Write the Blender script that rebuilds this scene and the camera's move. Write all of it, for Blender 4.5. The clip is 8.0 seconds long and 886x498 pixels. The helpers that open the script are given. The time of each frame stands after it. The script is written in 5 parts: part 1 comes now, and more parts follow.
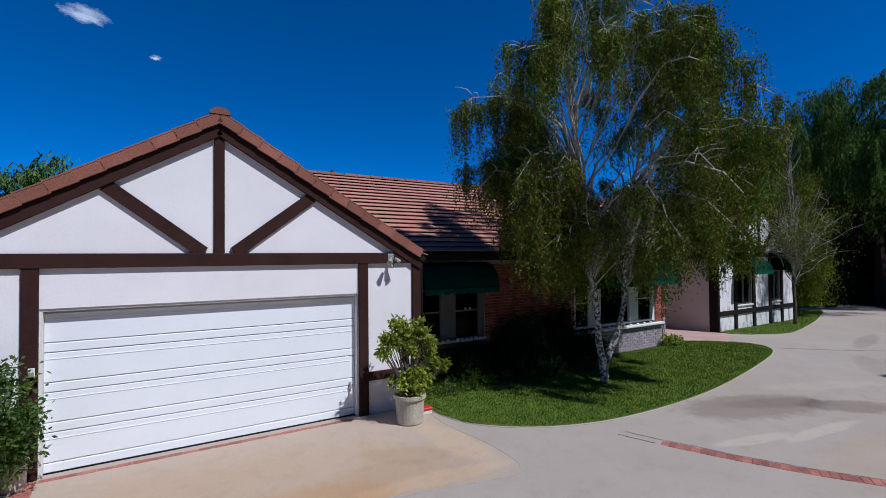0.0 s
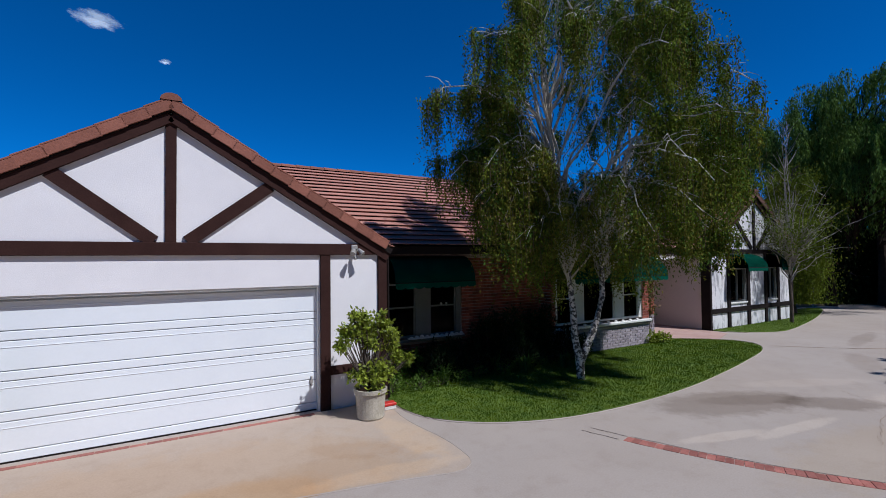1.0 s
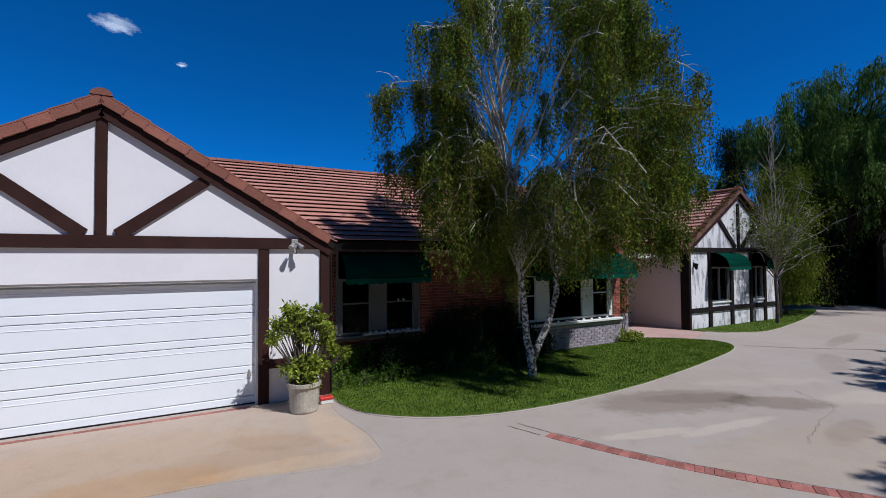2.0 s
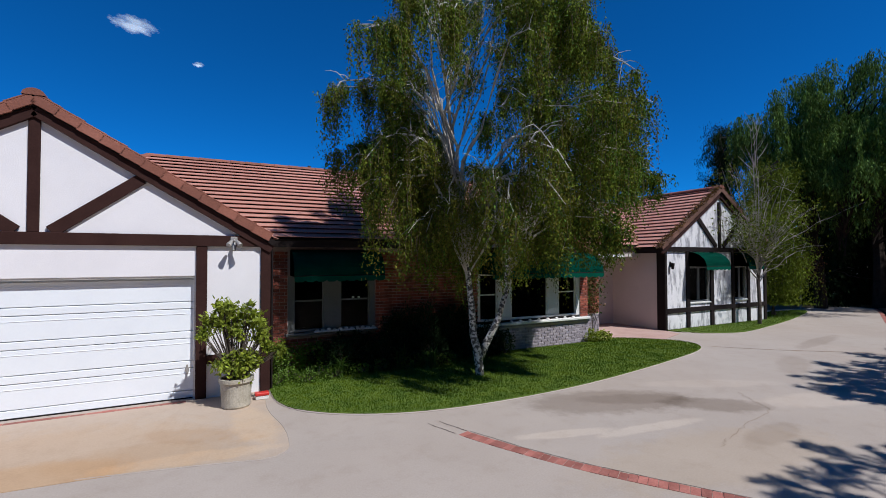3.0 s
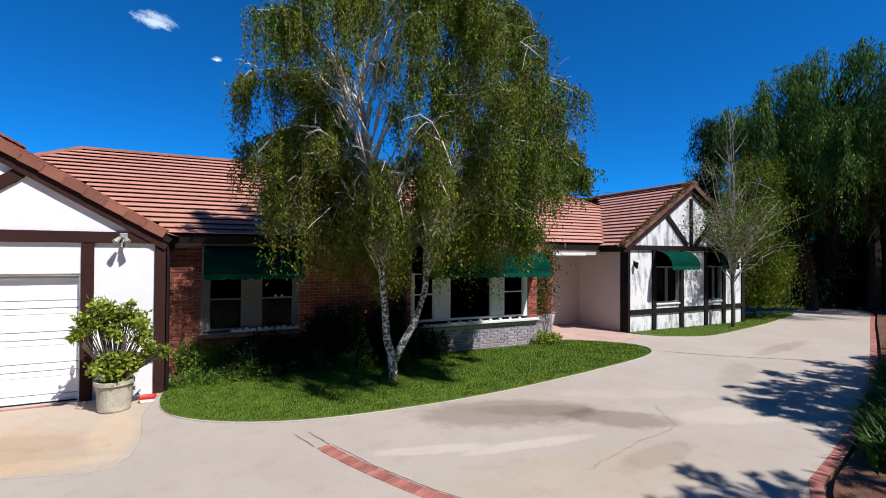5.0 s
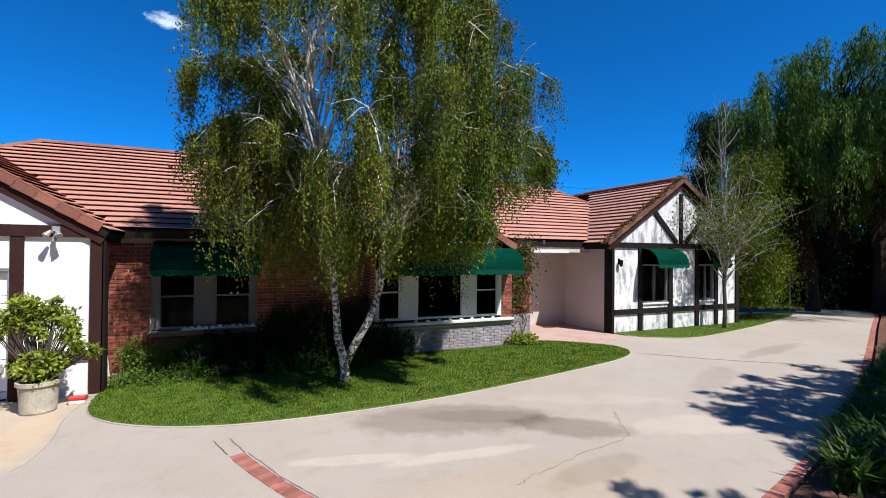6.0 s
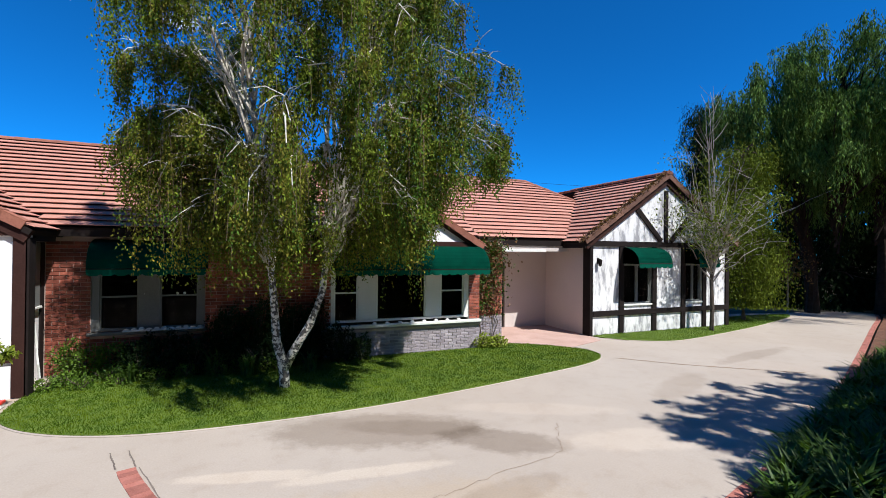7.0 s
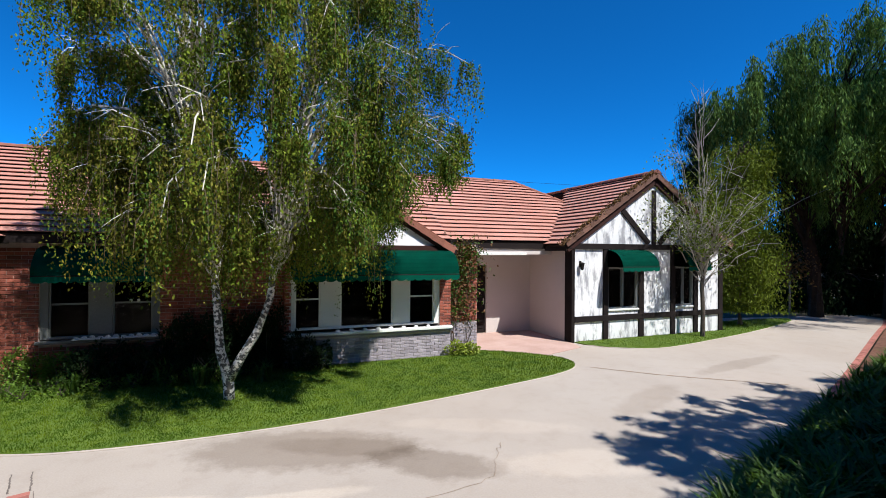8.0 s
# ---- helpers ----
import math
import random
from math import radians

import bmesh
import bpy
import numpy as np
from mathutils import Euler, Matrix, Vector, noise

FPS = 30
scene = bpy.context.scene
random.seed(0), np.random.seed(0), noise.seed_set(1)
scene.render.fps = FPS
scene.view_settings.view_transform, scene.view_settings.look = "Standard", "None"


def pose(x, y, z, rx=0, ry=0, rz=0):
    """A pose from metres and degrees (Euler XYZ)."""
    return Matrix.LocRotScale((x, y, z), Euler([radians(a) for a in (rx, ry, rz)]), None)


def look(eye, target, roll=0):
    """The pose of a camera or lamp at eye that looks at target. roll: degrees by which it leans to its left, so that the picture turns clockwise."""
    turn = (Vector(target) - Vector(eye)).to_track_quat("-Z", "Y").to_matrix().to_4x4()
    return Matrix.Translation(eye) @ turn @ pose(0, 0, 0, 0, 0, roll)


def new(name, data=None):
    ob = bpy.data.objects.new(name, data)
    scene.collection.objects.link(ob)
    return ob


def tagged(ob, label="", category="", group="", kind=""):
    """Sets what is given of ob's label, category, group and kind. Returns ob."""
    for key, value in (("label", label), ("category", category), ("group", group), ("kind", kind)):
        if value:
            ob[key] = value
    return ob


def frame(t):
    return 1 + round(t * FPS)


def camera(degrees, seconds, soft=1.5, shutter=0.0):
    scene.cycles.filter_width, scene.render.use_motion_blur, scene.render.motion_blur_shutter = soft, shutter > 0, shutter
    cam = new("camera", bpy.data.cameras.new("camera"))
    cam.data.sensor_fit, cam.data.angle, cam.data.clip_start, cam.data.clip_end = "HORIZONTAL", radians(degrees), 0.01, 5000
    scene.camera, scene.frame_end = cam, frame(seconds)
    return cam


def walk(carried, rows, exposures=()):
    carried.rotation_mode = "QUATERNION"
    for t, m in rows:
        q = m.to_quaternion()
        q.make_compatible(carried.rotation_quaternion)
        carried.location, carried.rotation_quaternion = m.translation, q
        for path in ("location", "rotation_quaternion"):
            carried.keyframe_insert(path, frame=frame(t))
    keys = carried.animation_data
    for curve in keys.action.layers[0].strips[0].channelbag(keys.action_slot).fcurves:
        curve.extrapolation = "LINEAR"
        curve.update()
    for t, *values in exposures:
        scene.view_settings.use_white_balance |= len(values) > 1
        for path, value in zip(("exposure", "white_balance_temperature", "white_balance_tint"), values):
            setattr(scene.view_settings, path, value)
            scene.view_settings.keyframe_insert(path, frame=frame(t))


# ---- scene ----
cam = camera(88.0, 8.0, soft=0.9)
# seconds, eye (m), yaw, pitch, roll (degrees)
ROWS = [
    (0, -2.889, -7.644, 2.858, -31.35, 1.21, -0.58),
    (0.5, -2.542, -7.711, 2.762, -30.92, 1.34, -0.61),
    (1, -2.106, -7.845, 2.655, -30.47, 1.45, -0.61),
    (1.5, -1.551, -8.126, 2.568, -29.78, 1.54, -0.54),
    (3, 0.310, -9.153, 2.517, -27.36, 1.37, -0.13),
    (3.5, 0.845, -9.373, 2.557, -26.87, 1.18, 0.01),
    (4, 1.364, -9.520, 2.610, -26.55, 0.92, 0.15),
    (4.5, 1.891, -9.639, 2.624, -26.06, 0.76, 0.28),
    (6, 3.621, -9.653, 2.568, -24.23, 0.49, 0.54),
    (6.5, 4.307, -9.620, 2.533, -23.67, 0.43, 0.60),
    (7, 4.957, -9.688, 2.587, -22.89, 0.31, 0.59),
    (7.5, 5.598, -9.716, 2.696, -22.16, 0.30, 0.47),
    (8, 6.145, -9.698, 2.696, -21.35, 0.32, 0.39),
]
EXPOSURES = [(0.0, -0.26, 5640, 12), (1.0, -0.25, 5680, 12), (1.7, -0.23, 5730, 12), (2.8, -0.08, 5880, 11), (3.5, 0.06, 5980, 11), (4.7, 0.38, 6120, 9.5), (6.0, 0.57, 6150, 8.3), (7.0, 0.60, 6130, 7.8), (8.0, 0.62, 6100, 7.7)]
walk(cam, [(t, pose(x, y, z, 0, 0, yaw) @ pose(0, 0, 0, 90 + pitch) @ pose(0, 0, 0, 0, 0, roll)) for t, x, y, z, yaw, pitch, roll in ROWS], EXPOSURES)

# ---- daylight ----
SUN_EL = 55.0
SUN_TO = Vector((0.5, -1.0, 0.0)).normalized()
world = bpy.data.worlds.new("sky")
scene.world = world
world.use_nodes = True
wn = world.node_tree
sky = wn.nodes.new("ShaderNodeTexSky")
sky.sky_type = "NISHITA"
sky.sun_disc = False
sky.sun_elevation = radians(SUN_EL)
sky.sun_rotation = math.atan2(SUN_TO.x, SUN_TO.y)
sky.altitude = 1500
sky.air_density = 0.7
sky.dust_density = 0.15
sky.ozone_density = 4.0
wn.nodes["Background"].inputs["Strength"].default_value = 0.077
tint = wn.nodes.new("ShaderNodeMix")
tint.data_type, tint.blend_type = "RGBA", "MULTIPLY"
tint.inputs["Factor"].default_value = 1.0
tint.inputs["B"].default_value = (0.12, 0.91, 1.54, 1)
wn.links.new(sky.outputs[0], tint.inputs["A"])
wn.links.new(tint.outputs["Result"], wn.nodes["Background"].inputs["Color"])
sun_data = bpy.data.lights.new("sun", "SUN")
sun_data.energy = 5.0
sun_data.angle = radians(0.53)
sun_data.color = (1.0, 0.955, 0.875)
sun = new("sun", sun_data)
sun.matrix_world = look((0, 0, 30), Vector((0, 0, 30)) - (SUN_TO * math.cos(radians(SUN_EL)) + Vector((0, 0, math.sin(radians(SUN_EL))))))


# ---- materials ----
def ramp(nt, fac, stops):
    r = nt.nodes.new("ShaderNodeValToRGB")
    els = r.color_ramp.elements
    while len(els) < len(stops):
        els.new(0.5)
    for e, (p, c) in zip(els, stops):
        e.position, e.color = p, (*c, 1)
    nt.links.new(fac, r.inputs[0])
    return r.outputs[0]


def noise_of(nt, scale, detail=4.0, coord=None, rough=0.55, stretch=None):
    n = nt.nodes.new("ShaderNodeTexNoise")
    n.inputs["Scale"].default_value, n.inputs["Detail"].default_value, n.inputs["Roughness"].default_value = scale, detail, rough
    if coord is None:
        coord = nt.nodes.new("ShaderNodeNewGeometry").outputs["Position"]
    if stretch:
        m = nt.nodes.new("ShaderNodeMapping")
        m.inputs["Scale"].default_value = stretch
        nt.links.new(coord, m.inputs[0])
        coord = m.outputs[0]
    nt.links.new(coord, n.inputs["Vector"])
    return n.outputs["Fac"]


def mixed(nt, fac, a, b, kind="MIX"):
    m = nt.nodes.new("ShaderNodeMix")
    m.data_type, m.blend_type = "RGBA", kind
    for sock, v in ((m.inputs["Factor"], fac), (m.inputs["A"], a), (m.inputs["B"], b)):
        if isinstance(v, (int, float)):
            sock.default_value = v
        elif isinstance(v, tuple):
            sock.default_value = (*v, 1)
        else:
            nt.links.new(v, sock)
    return m.outputs["Result"]


def surface(name, dark, light, scale=6.0, fine=60.0, rough=0.8, bump=0.3, dist=0.01, metal=0.0, spread=0.0, stretch=None, spec=0.4, per="object", cut=(0.3, 0.7), grit=0.35):
    """A weathered surface: two tones by coarse noise, a fine grain, bump, and a spread of brightness from piece to piece."""
    m = bpy.data.materials.new(name)
    m.use_nodes = True
    nt = m.node_tree
    b = nt.nodes["Principled BSDF"]
    b.inputs["Roughness"].default_value, b.inputs["Metallic"].default_value = rough, metal
    b.inputs["Specular IOR Level"].default_value = spec
    coarse = noise_of(nt, scale, 5.0, stretch=stretch)
    grain = noise_of(nt, fine, 3.0, stretch=stretch)
    col = ramp(nt, coarse, [(cut[0], dark), (cut[1], light)])
    col = mixed(nt, grit, col, ramp(nt, grain, [(0.25, tuple(c * 0.7 for c in dark)), (0.75, tuple(min(1, c * 1.15) for c in light))]))
    if spread:
        if per == "object":
            rnd = nt.nodes.new("ShaderNodeObjectInfo").outputs["Random"]
        else:
            rnd = nt.nodes.new("ShaderNodeNewGeometry").outputs["Random Per Island"]
        shade = ramp(nt, rnd, [(0.0, (1 - spread,) * 3), (1.0, (1 + spread * 0.6,) * 3)])
        col = mixed(nt, 1.0, col, shade, "MULTIPLY")
    nt.links.new(col, b.inputs["Base Color"])
    if bump:
        bp = nt.nodes.new("ShaderNodeBump")
        bp.inputs["Strength"].default_value, bp.inputs["Distance"].default_value = bump, dist
        nt.links.new(grain, bp.inputs["Height"])
        nt.links.new(bp.outputs[0], b.inputs["Normal"])
    return m


def leafy(name, dark, light, scale=1.2, glow=0.35, spread=0.45, rough=0.55, spec=0.3, cut=(0.3, 0.7)):
    """Leaves: brightness from leaf to leaf, some light passing through."""
    m = surface(name, dark, light, scale, 25.0, rough, 0.0, spread=spread, per="island", spec=spec, cut=cut)
    nt = m.node_tree
    b = nt.nodes["Principled BSDF"]
    col = b.inputs["Base Color"].links[0].from_socket
    t = nt.nodes.new("ShaderNodeBsdfTranslucent")
    nt.links.new(mixed(nt, 1.0, col, (1.25, 1.3, 0.6), "MULTIPLY"), t.inputs["Color"])
    mx = nt.nodes.new("ShaderNodeMixShader")
    mx.inputs[0].default_value = glow
    nt.links.new(b.outputs[0], mx.inputs[1])
    nt.links.new(t.outputs[0], mx.inputs[2])
    nt.links.new(mx.outputs[0], nt.nodes["Material Output"].inputs[0])
    return m


STUCCO = surface("white_stucco", (0.78, 0.75, 0.765), (0.85, 0.82, 0.83), 1.3, 90.0, 0.9, 0.25, 0.008, grit=0.15)
STUCCO_OLD = surface("streaked_stucco", (0.68, 0.67, 0.68), (0.82, 0.80, 0.80), 1.6, 70.0, 0.9, 0.4, 0.01, grit=0.2)
nt = STUCCO_OLD.node_tree
# grey upright streaks: stains, and twig shadows painted into the colour with them
streaks = noise_of(nt, 1.0, 6.0, rough=0.7, stretch=(5.0, 5.0, 1.1))
nt.links.new(mixed(nt, 1.0, nt.nodes["Principled BSDF"].inputs["Base Color"].links[0].from_socket, ramp(nt, streaks, [(0.40, (0.44, 0.44, 0.46)), (0.515, (1, 1, 1))]), "MULTIPLY"), nt.nodes["Principled BSDF"].inputs["Base Color"])
STUCCO_PINK = surface("pinkish_stucco", (0.52, 0.46, 0.44), (0.60, 0.53, 0.50), 0.8, 80.0, 0.9, 0.4, 0.01)
TIMBER = surface("dark_brown_timber", (0.030, 0.012, 0.010), (0.050, 0.022, 0.018), 3.0, 40.0, 0.85, 0.4, 0.006, spec=0.15)
TIMBER_BLACK = surface("near_black_timber", (0.010, 0.007, 0.007), (0.020, 0.014, 0.013), 3.0, 40.0, 0.85, 0.4, 0.006, spec=0.15)
DOOR_WHITE = surface("white_painted_steel", (0.80, 0.83, 0.87), (0.86, 0.89, 0.92), 0.8, 30.0, 0.45, 0.04, 0.002, grit=0.06)
FRAME_WHITE = surface("off_white_paint", (0.66, 0.65, 0.62), (0.76, 0.75, 0.72), 2.0, 40.0, 0.6, 0.15, 0.004)
FRAME_GREY = surface("taupe_grey_paint", (0.145, 0.15, 0.145), (0.19, 0.195, 0.19), 2.0, 40.0, 0.65, 0.15, 0.004)
TILE = surface("terracotta_roof_tile", (0.40, 0.18, 0.135), (0.50, 0.245, 0.19), 0.5, 30.0, 0.85, 0.4, 0.006, spread=0.05, per="island")
TILE_ONE = surface("terracotta_tile_piece", (0.40, 0.18, 0.135), (0.50, 0.245, 0.19), 0.5, 30.0, 0.85, 0.4, 0.006, spread=0.05)
RAKE = surface("terracotta_rake_tile", (0.22, 0.08, 0.052), (0.32, 0.125, 0.085), 2.0, 30.0, 0.85, 0.5, 0.01, spread=0.22)
RAKE_OLD = surface("weathered_rake_tile", (0.11, 0.055, 0.04), (0.20, 0.10, 0.07), 3.0, 30.0, 0.9, 0.6, 0.012, spread=0.3)
BRICK_RED = surface("red_brick", (0.18, 0.042, 0.026), (0.38, 0.115, 0.075), 7.0, 60.0, 0.9, 0.6, 0.012, spread=0.5)
BRICK_GREY = surface("greyish_lilac_brick", (0.26, 0.22, 0.25), (0.42, 0.37, 0.40), 5.0, 60.0, 0.9, 0.6, 0.012, spread=0.25)
BRICK_PAVE = surface("red_paving_brick", (0.25, 0.08, 0.062), (0.42, 0.165, 0.13), 5.0, 50.0, 0.9, 0.5, 0.01, spread=0.3)
JOINT = surface("brown_joint_strip", (0.11, 0.085, 0.075), (0.20, 0.16, 0.14), 5.0, 50.0, 0.9, 0.5, 0.01, spread=0.2)
APRON_LINE = surface("peach_crack", (0.20, 0.14, 0.10), (0.30, 0.22, 0.16), 5.0, 50.0, 0.9, 0.4, 0.006)
PINK_WALK = surface("pinkish_paving", (0.36, 0.22, 0.18), (0.50, 0.345, 0.30), 1.4, 50.0, 0.9, 0.4, 0.006)
MORTAR = surface("pale_mortar", (0.42, 0.36, 0.33), (0.55, 0.48, 0.44), 5.0, 80.0, 0.95, 0.5, 0.01)
MORTAR_RED = surface("reddish_mortar", (0.38, 0.275, 0.235), (0.50, 0.375, 0.325), 5.0, 80.0, 0.95, 0.5, 0.01)
CANVAS = surface("green_canvas", (0.001, 0.052, 0.032), (0.002, 0.082, 0.052), 3.0, 120.0, 0.95, 0.3, 0.003, spec=0.08)
SOIL = surface("red_brown_bark_soil", (0.06, 0.026, 0.016), (0.19, 0.085, 0.052), 4.0, 50.0, 0.95, 0.8, 0.03)
DRY_GROUND = surface("dry_ground", (0.055, 0.045, 0.028), (0.12, 0.10, 0.06), 0.6, 12.0, 0.95, 0.6, 0.03)
LAWN = surface("lawn_turf", (0.05, 0.10, 0.008), (0.12, 0.175, 0.016), 2.4, 40.0, 0.9, 0.6, 0.02)
GRASS = leafy("grass_blades", (0.030, 0.076, 0.005), (0.135, 0.186, 0.014), 3.0, 0.3, 0.15, 0.8, 0.05, cut=(0.40, 0.60))
BARK_WHITE = surface("white_birch_bark", (0.03, 0.027, 0.024), (0.68, 0.64, 0.59), 11.0, 45.0, 0.85, 0.6, 0.01, stretch=(1.3, 1.3, 1.5), cut=(0.475, 0.535), grit=0.12)
BROWN_TWIG = surface("brown_hanging_twigs", (0.07, 0.045, 0.03), (0.16, 0.11, 0.075), 8.0, 40.0, 0.85, 0.3, 0.005)
TWIG = surface("pale_twigs", (0.22, 0.19, 0.16), (0.42, 0.38, 0.33), 8.0, 40.0, 0.85, 0.3, 0.005)
LIMB = surface("pale_birch_limbs", (0.34, 0.31, 0.26), (0.66, 0.61, 0.53), 5.0, 40.0, 0.85, 0.4, 0.006)
BARK_DARK = surface("dark_willow_bark", (0.02, 0.015, 0.012), (0.05, 0.038, 0.03), 6.0, 30.0, 0.95, 0.8, 0.03, spec=0.1)
BARK = surface("grey_brown_bark", (0.05, 0.038, 0.03), (0.12, 0.095, 0.075), 8.0, 40.0, 0.9, 0.7, 0.02)
BIRCH_LEAF = leafy("birch_leaves", (0.065, 0.105, 0.009), (0.195, 0.245, 0.028), 1.6, 0.16, 0.7, 0.75, 0.05)
BIRCH_OLIVE = leafy("olive_birch_leaves", (0.085, 0.088, 0.012), (0.215, 0.205, 0.034), 1.6, 0.16, 0.6, 0.75, 0.05)
BIRCH_COOL = leafy("deep_green_birch_leaves", (0.036, 0.085, 0.012), (0.12, 0.205, 0.034), 1.6, 0.16, 0.6, 0.75, 0.05)
WILLOW_LEAF = leafy("willow_leaves", (0.04, 0.085, 0.018), (0.15, 0.245, 0.055), 0.7, 0.2, 0.6, 0.8, 0.08)
# near-black foliage; on the shrubs by the house wall it includes their shade
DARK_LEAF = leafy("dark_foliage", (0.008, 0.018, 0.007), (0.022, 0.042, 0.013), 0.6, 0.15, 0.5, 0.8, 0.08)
YELLOW_LEAF = leafy("yellow_green_foliage", (0.065, 0.10, 0.009), (0.175, 0.215, 0.024), 0.8, 0.25, 0.4, 0.75, 0.12)
SHRUB_LEAF = leafy("shrub_leaves", (0.15, 0.20, 0.018), (0.34, 0.40, 0.05), 3.0, 0.28, 0.5, 0.5)
BED_LEAF = leafy("bed_plants", (0.03, 0.07, 0.010), (0.085, 0.155, 0.022), 2.0, 0.3, 0.45)
RUST_LEAF = leafy("rusty_leaves", (0.10, 0.05, 0.02), (0.22, 0.12, 0.05), 3.0, 0.3, 0.4)
EDGE_LEAF = leafy("edging_plants", (0.06, 0.12, 0.012), (0.15, 0.24, 0.028), 2.0, 0.3, 0.45)
CERAMIC = surface("weathered_stone_planter", (0.30, 0.27, 0.21), (0.56, 0.51, 0.42), 6.0, 40.0, 0.85, 0.5, 0.01)
RED_PAINT = surface("red_plastic", (0.50, 0.02, 0.015), (0.60, 0.04, 0.03), 3.0, 40.0, 0.4, 0.05, 0.002)
LAMP_METAL = surface("grey_lamp_metal", (0.30, 0.28, 0.27), (0.42, 0.40, 0.38), 5.0, 50.0, 0.5, 0.1, 0.003, metal=0.3)
# black that stands in for the shade of unlit rooms
ROOM_SHADE = surface("room_shade_black", (0.002, 0.002, 0.002), (0.004, 0.004, 0.004), 2.0, 20.0, 0.9, 0.0, spec=0.0)


def glass_material():
    m = bpy.data.materials.new("window_glass")
    m.use_nodes = True
    b = m.node_tree.nodes["Principled BSDF"]
    b.inputs["Base Color"].default_value = (0.9, 0.95, 0.95, 1)
    b.inputs["Roughness"].default_value, b.inputs["Transmission Weight"].default_value = 0.02, 1.0
    b.inputs["IOR"].default_value = 1.1
    return m


GLASS = glass_material()


def concrete(name, dark, light, tint):
    """Driveway concrete with broad tonal drift, worn pale wash lines and fine grit."""
    m = surface(name, dark, light, 0.55, 45.0, 0.85, 0.25, 0.004)
    nt = m.node_tree
    b = nt.nodes["Principled BSDF"]
    col = b.inputs["Base Color"].links[0].from_socket
    wide = noise_of(nt, 0.23, 3.0)
    col = mixed(nt, 0.35, col, ramp(nt, wide, [(0.35, tint), (0.65, light)]))
    spots = noise_of(nt, 2.6, 6.0, rough=0.7)
    col = mixed(nt, 1.0, col, ramp(nt, spots, [(0.26, (0.90, 0.88, 0.86)), (0.5, (1, 1, 1))]), "MULTIPLY")
    nt.links.new(col, b.inputs["Base Color"])
    return m, col


CONCRETE, con_col = concrete("driveway_concrete", (0.312, 0.264, 0.226), (0.395, 0.339, 0.296), (0.36, 0.285, 0.23))
APRON, ap_col = concrete("peach_apron_concrete", (0.37, 0.29, 0.225), (0.425, 0.342, 0.272), (0.435, 0.315, 0.23))


def stain(m, col, centre, size, turn, tone, ragged=0.5):
    """A ragged dried stain of its own shape on the slab."""
    nt = m.node_tree
    b = nt.nodes["Principled BSDF"]
    mp = nt.nodes.new("ShaderNodeMapping")
    mp.vector_type = "TEXTURE"
    mp.inputs["Location"].default_value, mp.inputs["Rotation"].default_value, mp.inputs["Scale"].default_value = (*centre, 0), (0, 0, radians(turn)), (*size, 1000)
    nt.links.new(nt.nodes.new("ShaderNodeNewGeometry").outputs["Position"], mp.inputs[0])
    ln = nt.nodes.new("ShaderNodeVectorMath")
    ln.operation = "LENGTH"
    nt.links.new(mp.outputs[0], ln.inputs[0])
    add = nt.nodes.new("ShaderNodeMath")
    add.operation = "MULTIPLY_ADD"
    nt.links.new(noise_of(nt, 2.3, 9.0, rough=0.72), add.inputs[0])
    add.inputs[1].default_value = ragged * 2
    nt.links.new(ln.outputs["Value"], add.inputs[2])
    mask = ramp(nt, add.outputs[0], [(min(0.95, 0.55 + ragged * 0.7), (1, 1, 1)), (min(1.0, 0.95 + ragged * 0.7), (0, 0, 0))])
    bw = nt.nodes.new("ShaderNodeRGBToBW")
    nt.links.new(mask, bw.inputs[0])
    out = mixed(nt, bw.outputs[0], col, mixed(nt, 1.0, col, tone, "MULTIPLY"))
    nt.links.new(out, b.inputs["Base Color"])
    return out


for centre, size, turn, tone in (
    ((6.2, -5.5), (3.6, 1.3), -5, (1.0, 0.955, 0.88)),
    ((6.7, -3.2), (2.7, 1.15), -17, (0.70, 0.67, 0.64)),
    ((7.2, -3.3), (1.7, 0.5), -22, (0.82, 0.80, 0.78)),
    ((8.2, -4.2), (1.5, 0.7), -35, (0.68, 0.65, 0.62)),
    ((5.0, -4.02), (1.5, 0.24), -15, (1.20, 1.19, 1.16)),
    ((6.3, -4.42), (1.8, 0.24), -6, (1.20, 1.19, 1.16)),
    ((7.6, -5.4), (1.3, 0.42), 8, (0.86, 0.84, 0.82)),
    ((10.2, -4.9), (2.2, 0.7), -15, (1.16, 1.15, 1.13)),
    ((9.4, -3.3), (2.4, 0.5), -25, (1.10, 1.09, 1.08)),
    ((17.0, -1.9), (3.2, 0.45), 10, (0.82, 0.80, 0.78)),
    ((12.8, -3.2), (2.2, 0.6), 25, (0.86, 0.84, 0.82)),
):
    con_col = stain(CONCRETE, con_col, centre, size, turn, tone, 0.35)


for centre, size, turn, tone in (((-2.6, -1.7), (6.0, 2.4), 0, (1.03, 0.965, 0.88)), ((-0.2, -2.2), (2.2, 0.9), -12, (0.95, 0.91, 0.85)), ((0.2, -2.45), (1.9, 0.34), -6, (1.16, 1.12, 1.05)), ((1.0, -1.5), (0.55, 1.6), 4, (1.14, 1.09, 1.0)), ((-1.6, -2.2), (2.0, 0.8), -4, (1.0, 0.90, 0.76)), ((0.1, -1.6), (1.2, 0.5), -30, (0.93, 0.88, 0.82))):
    ap_col = stain(APRON, ap_col, centre, size, turn, tone, 0.35)


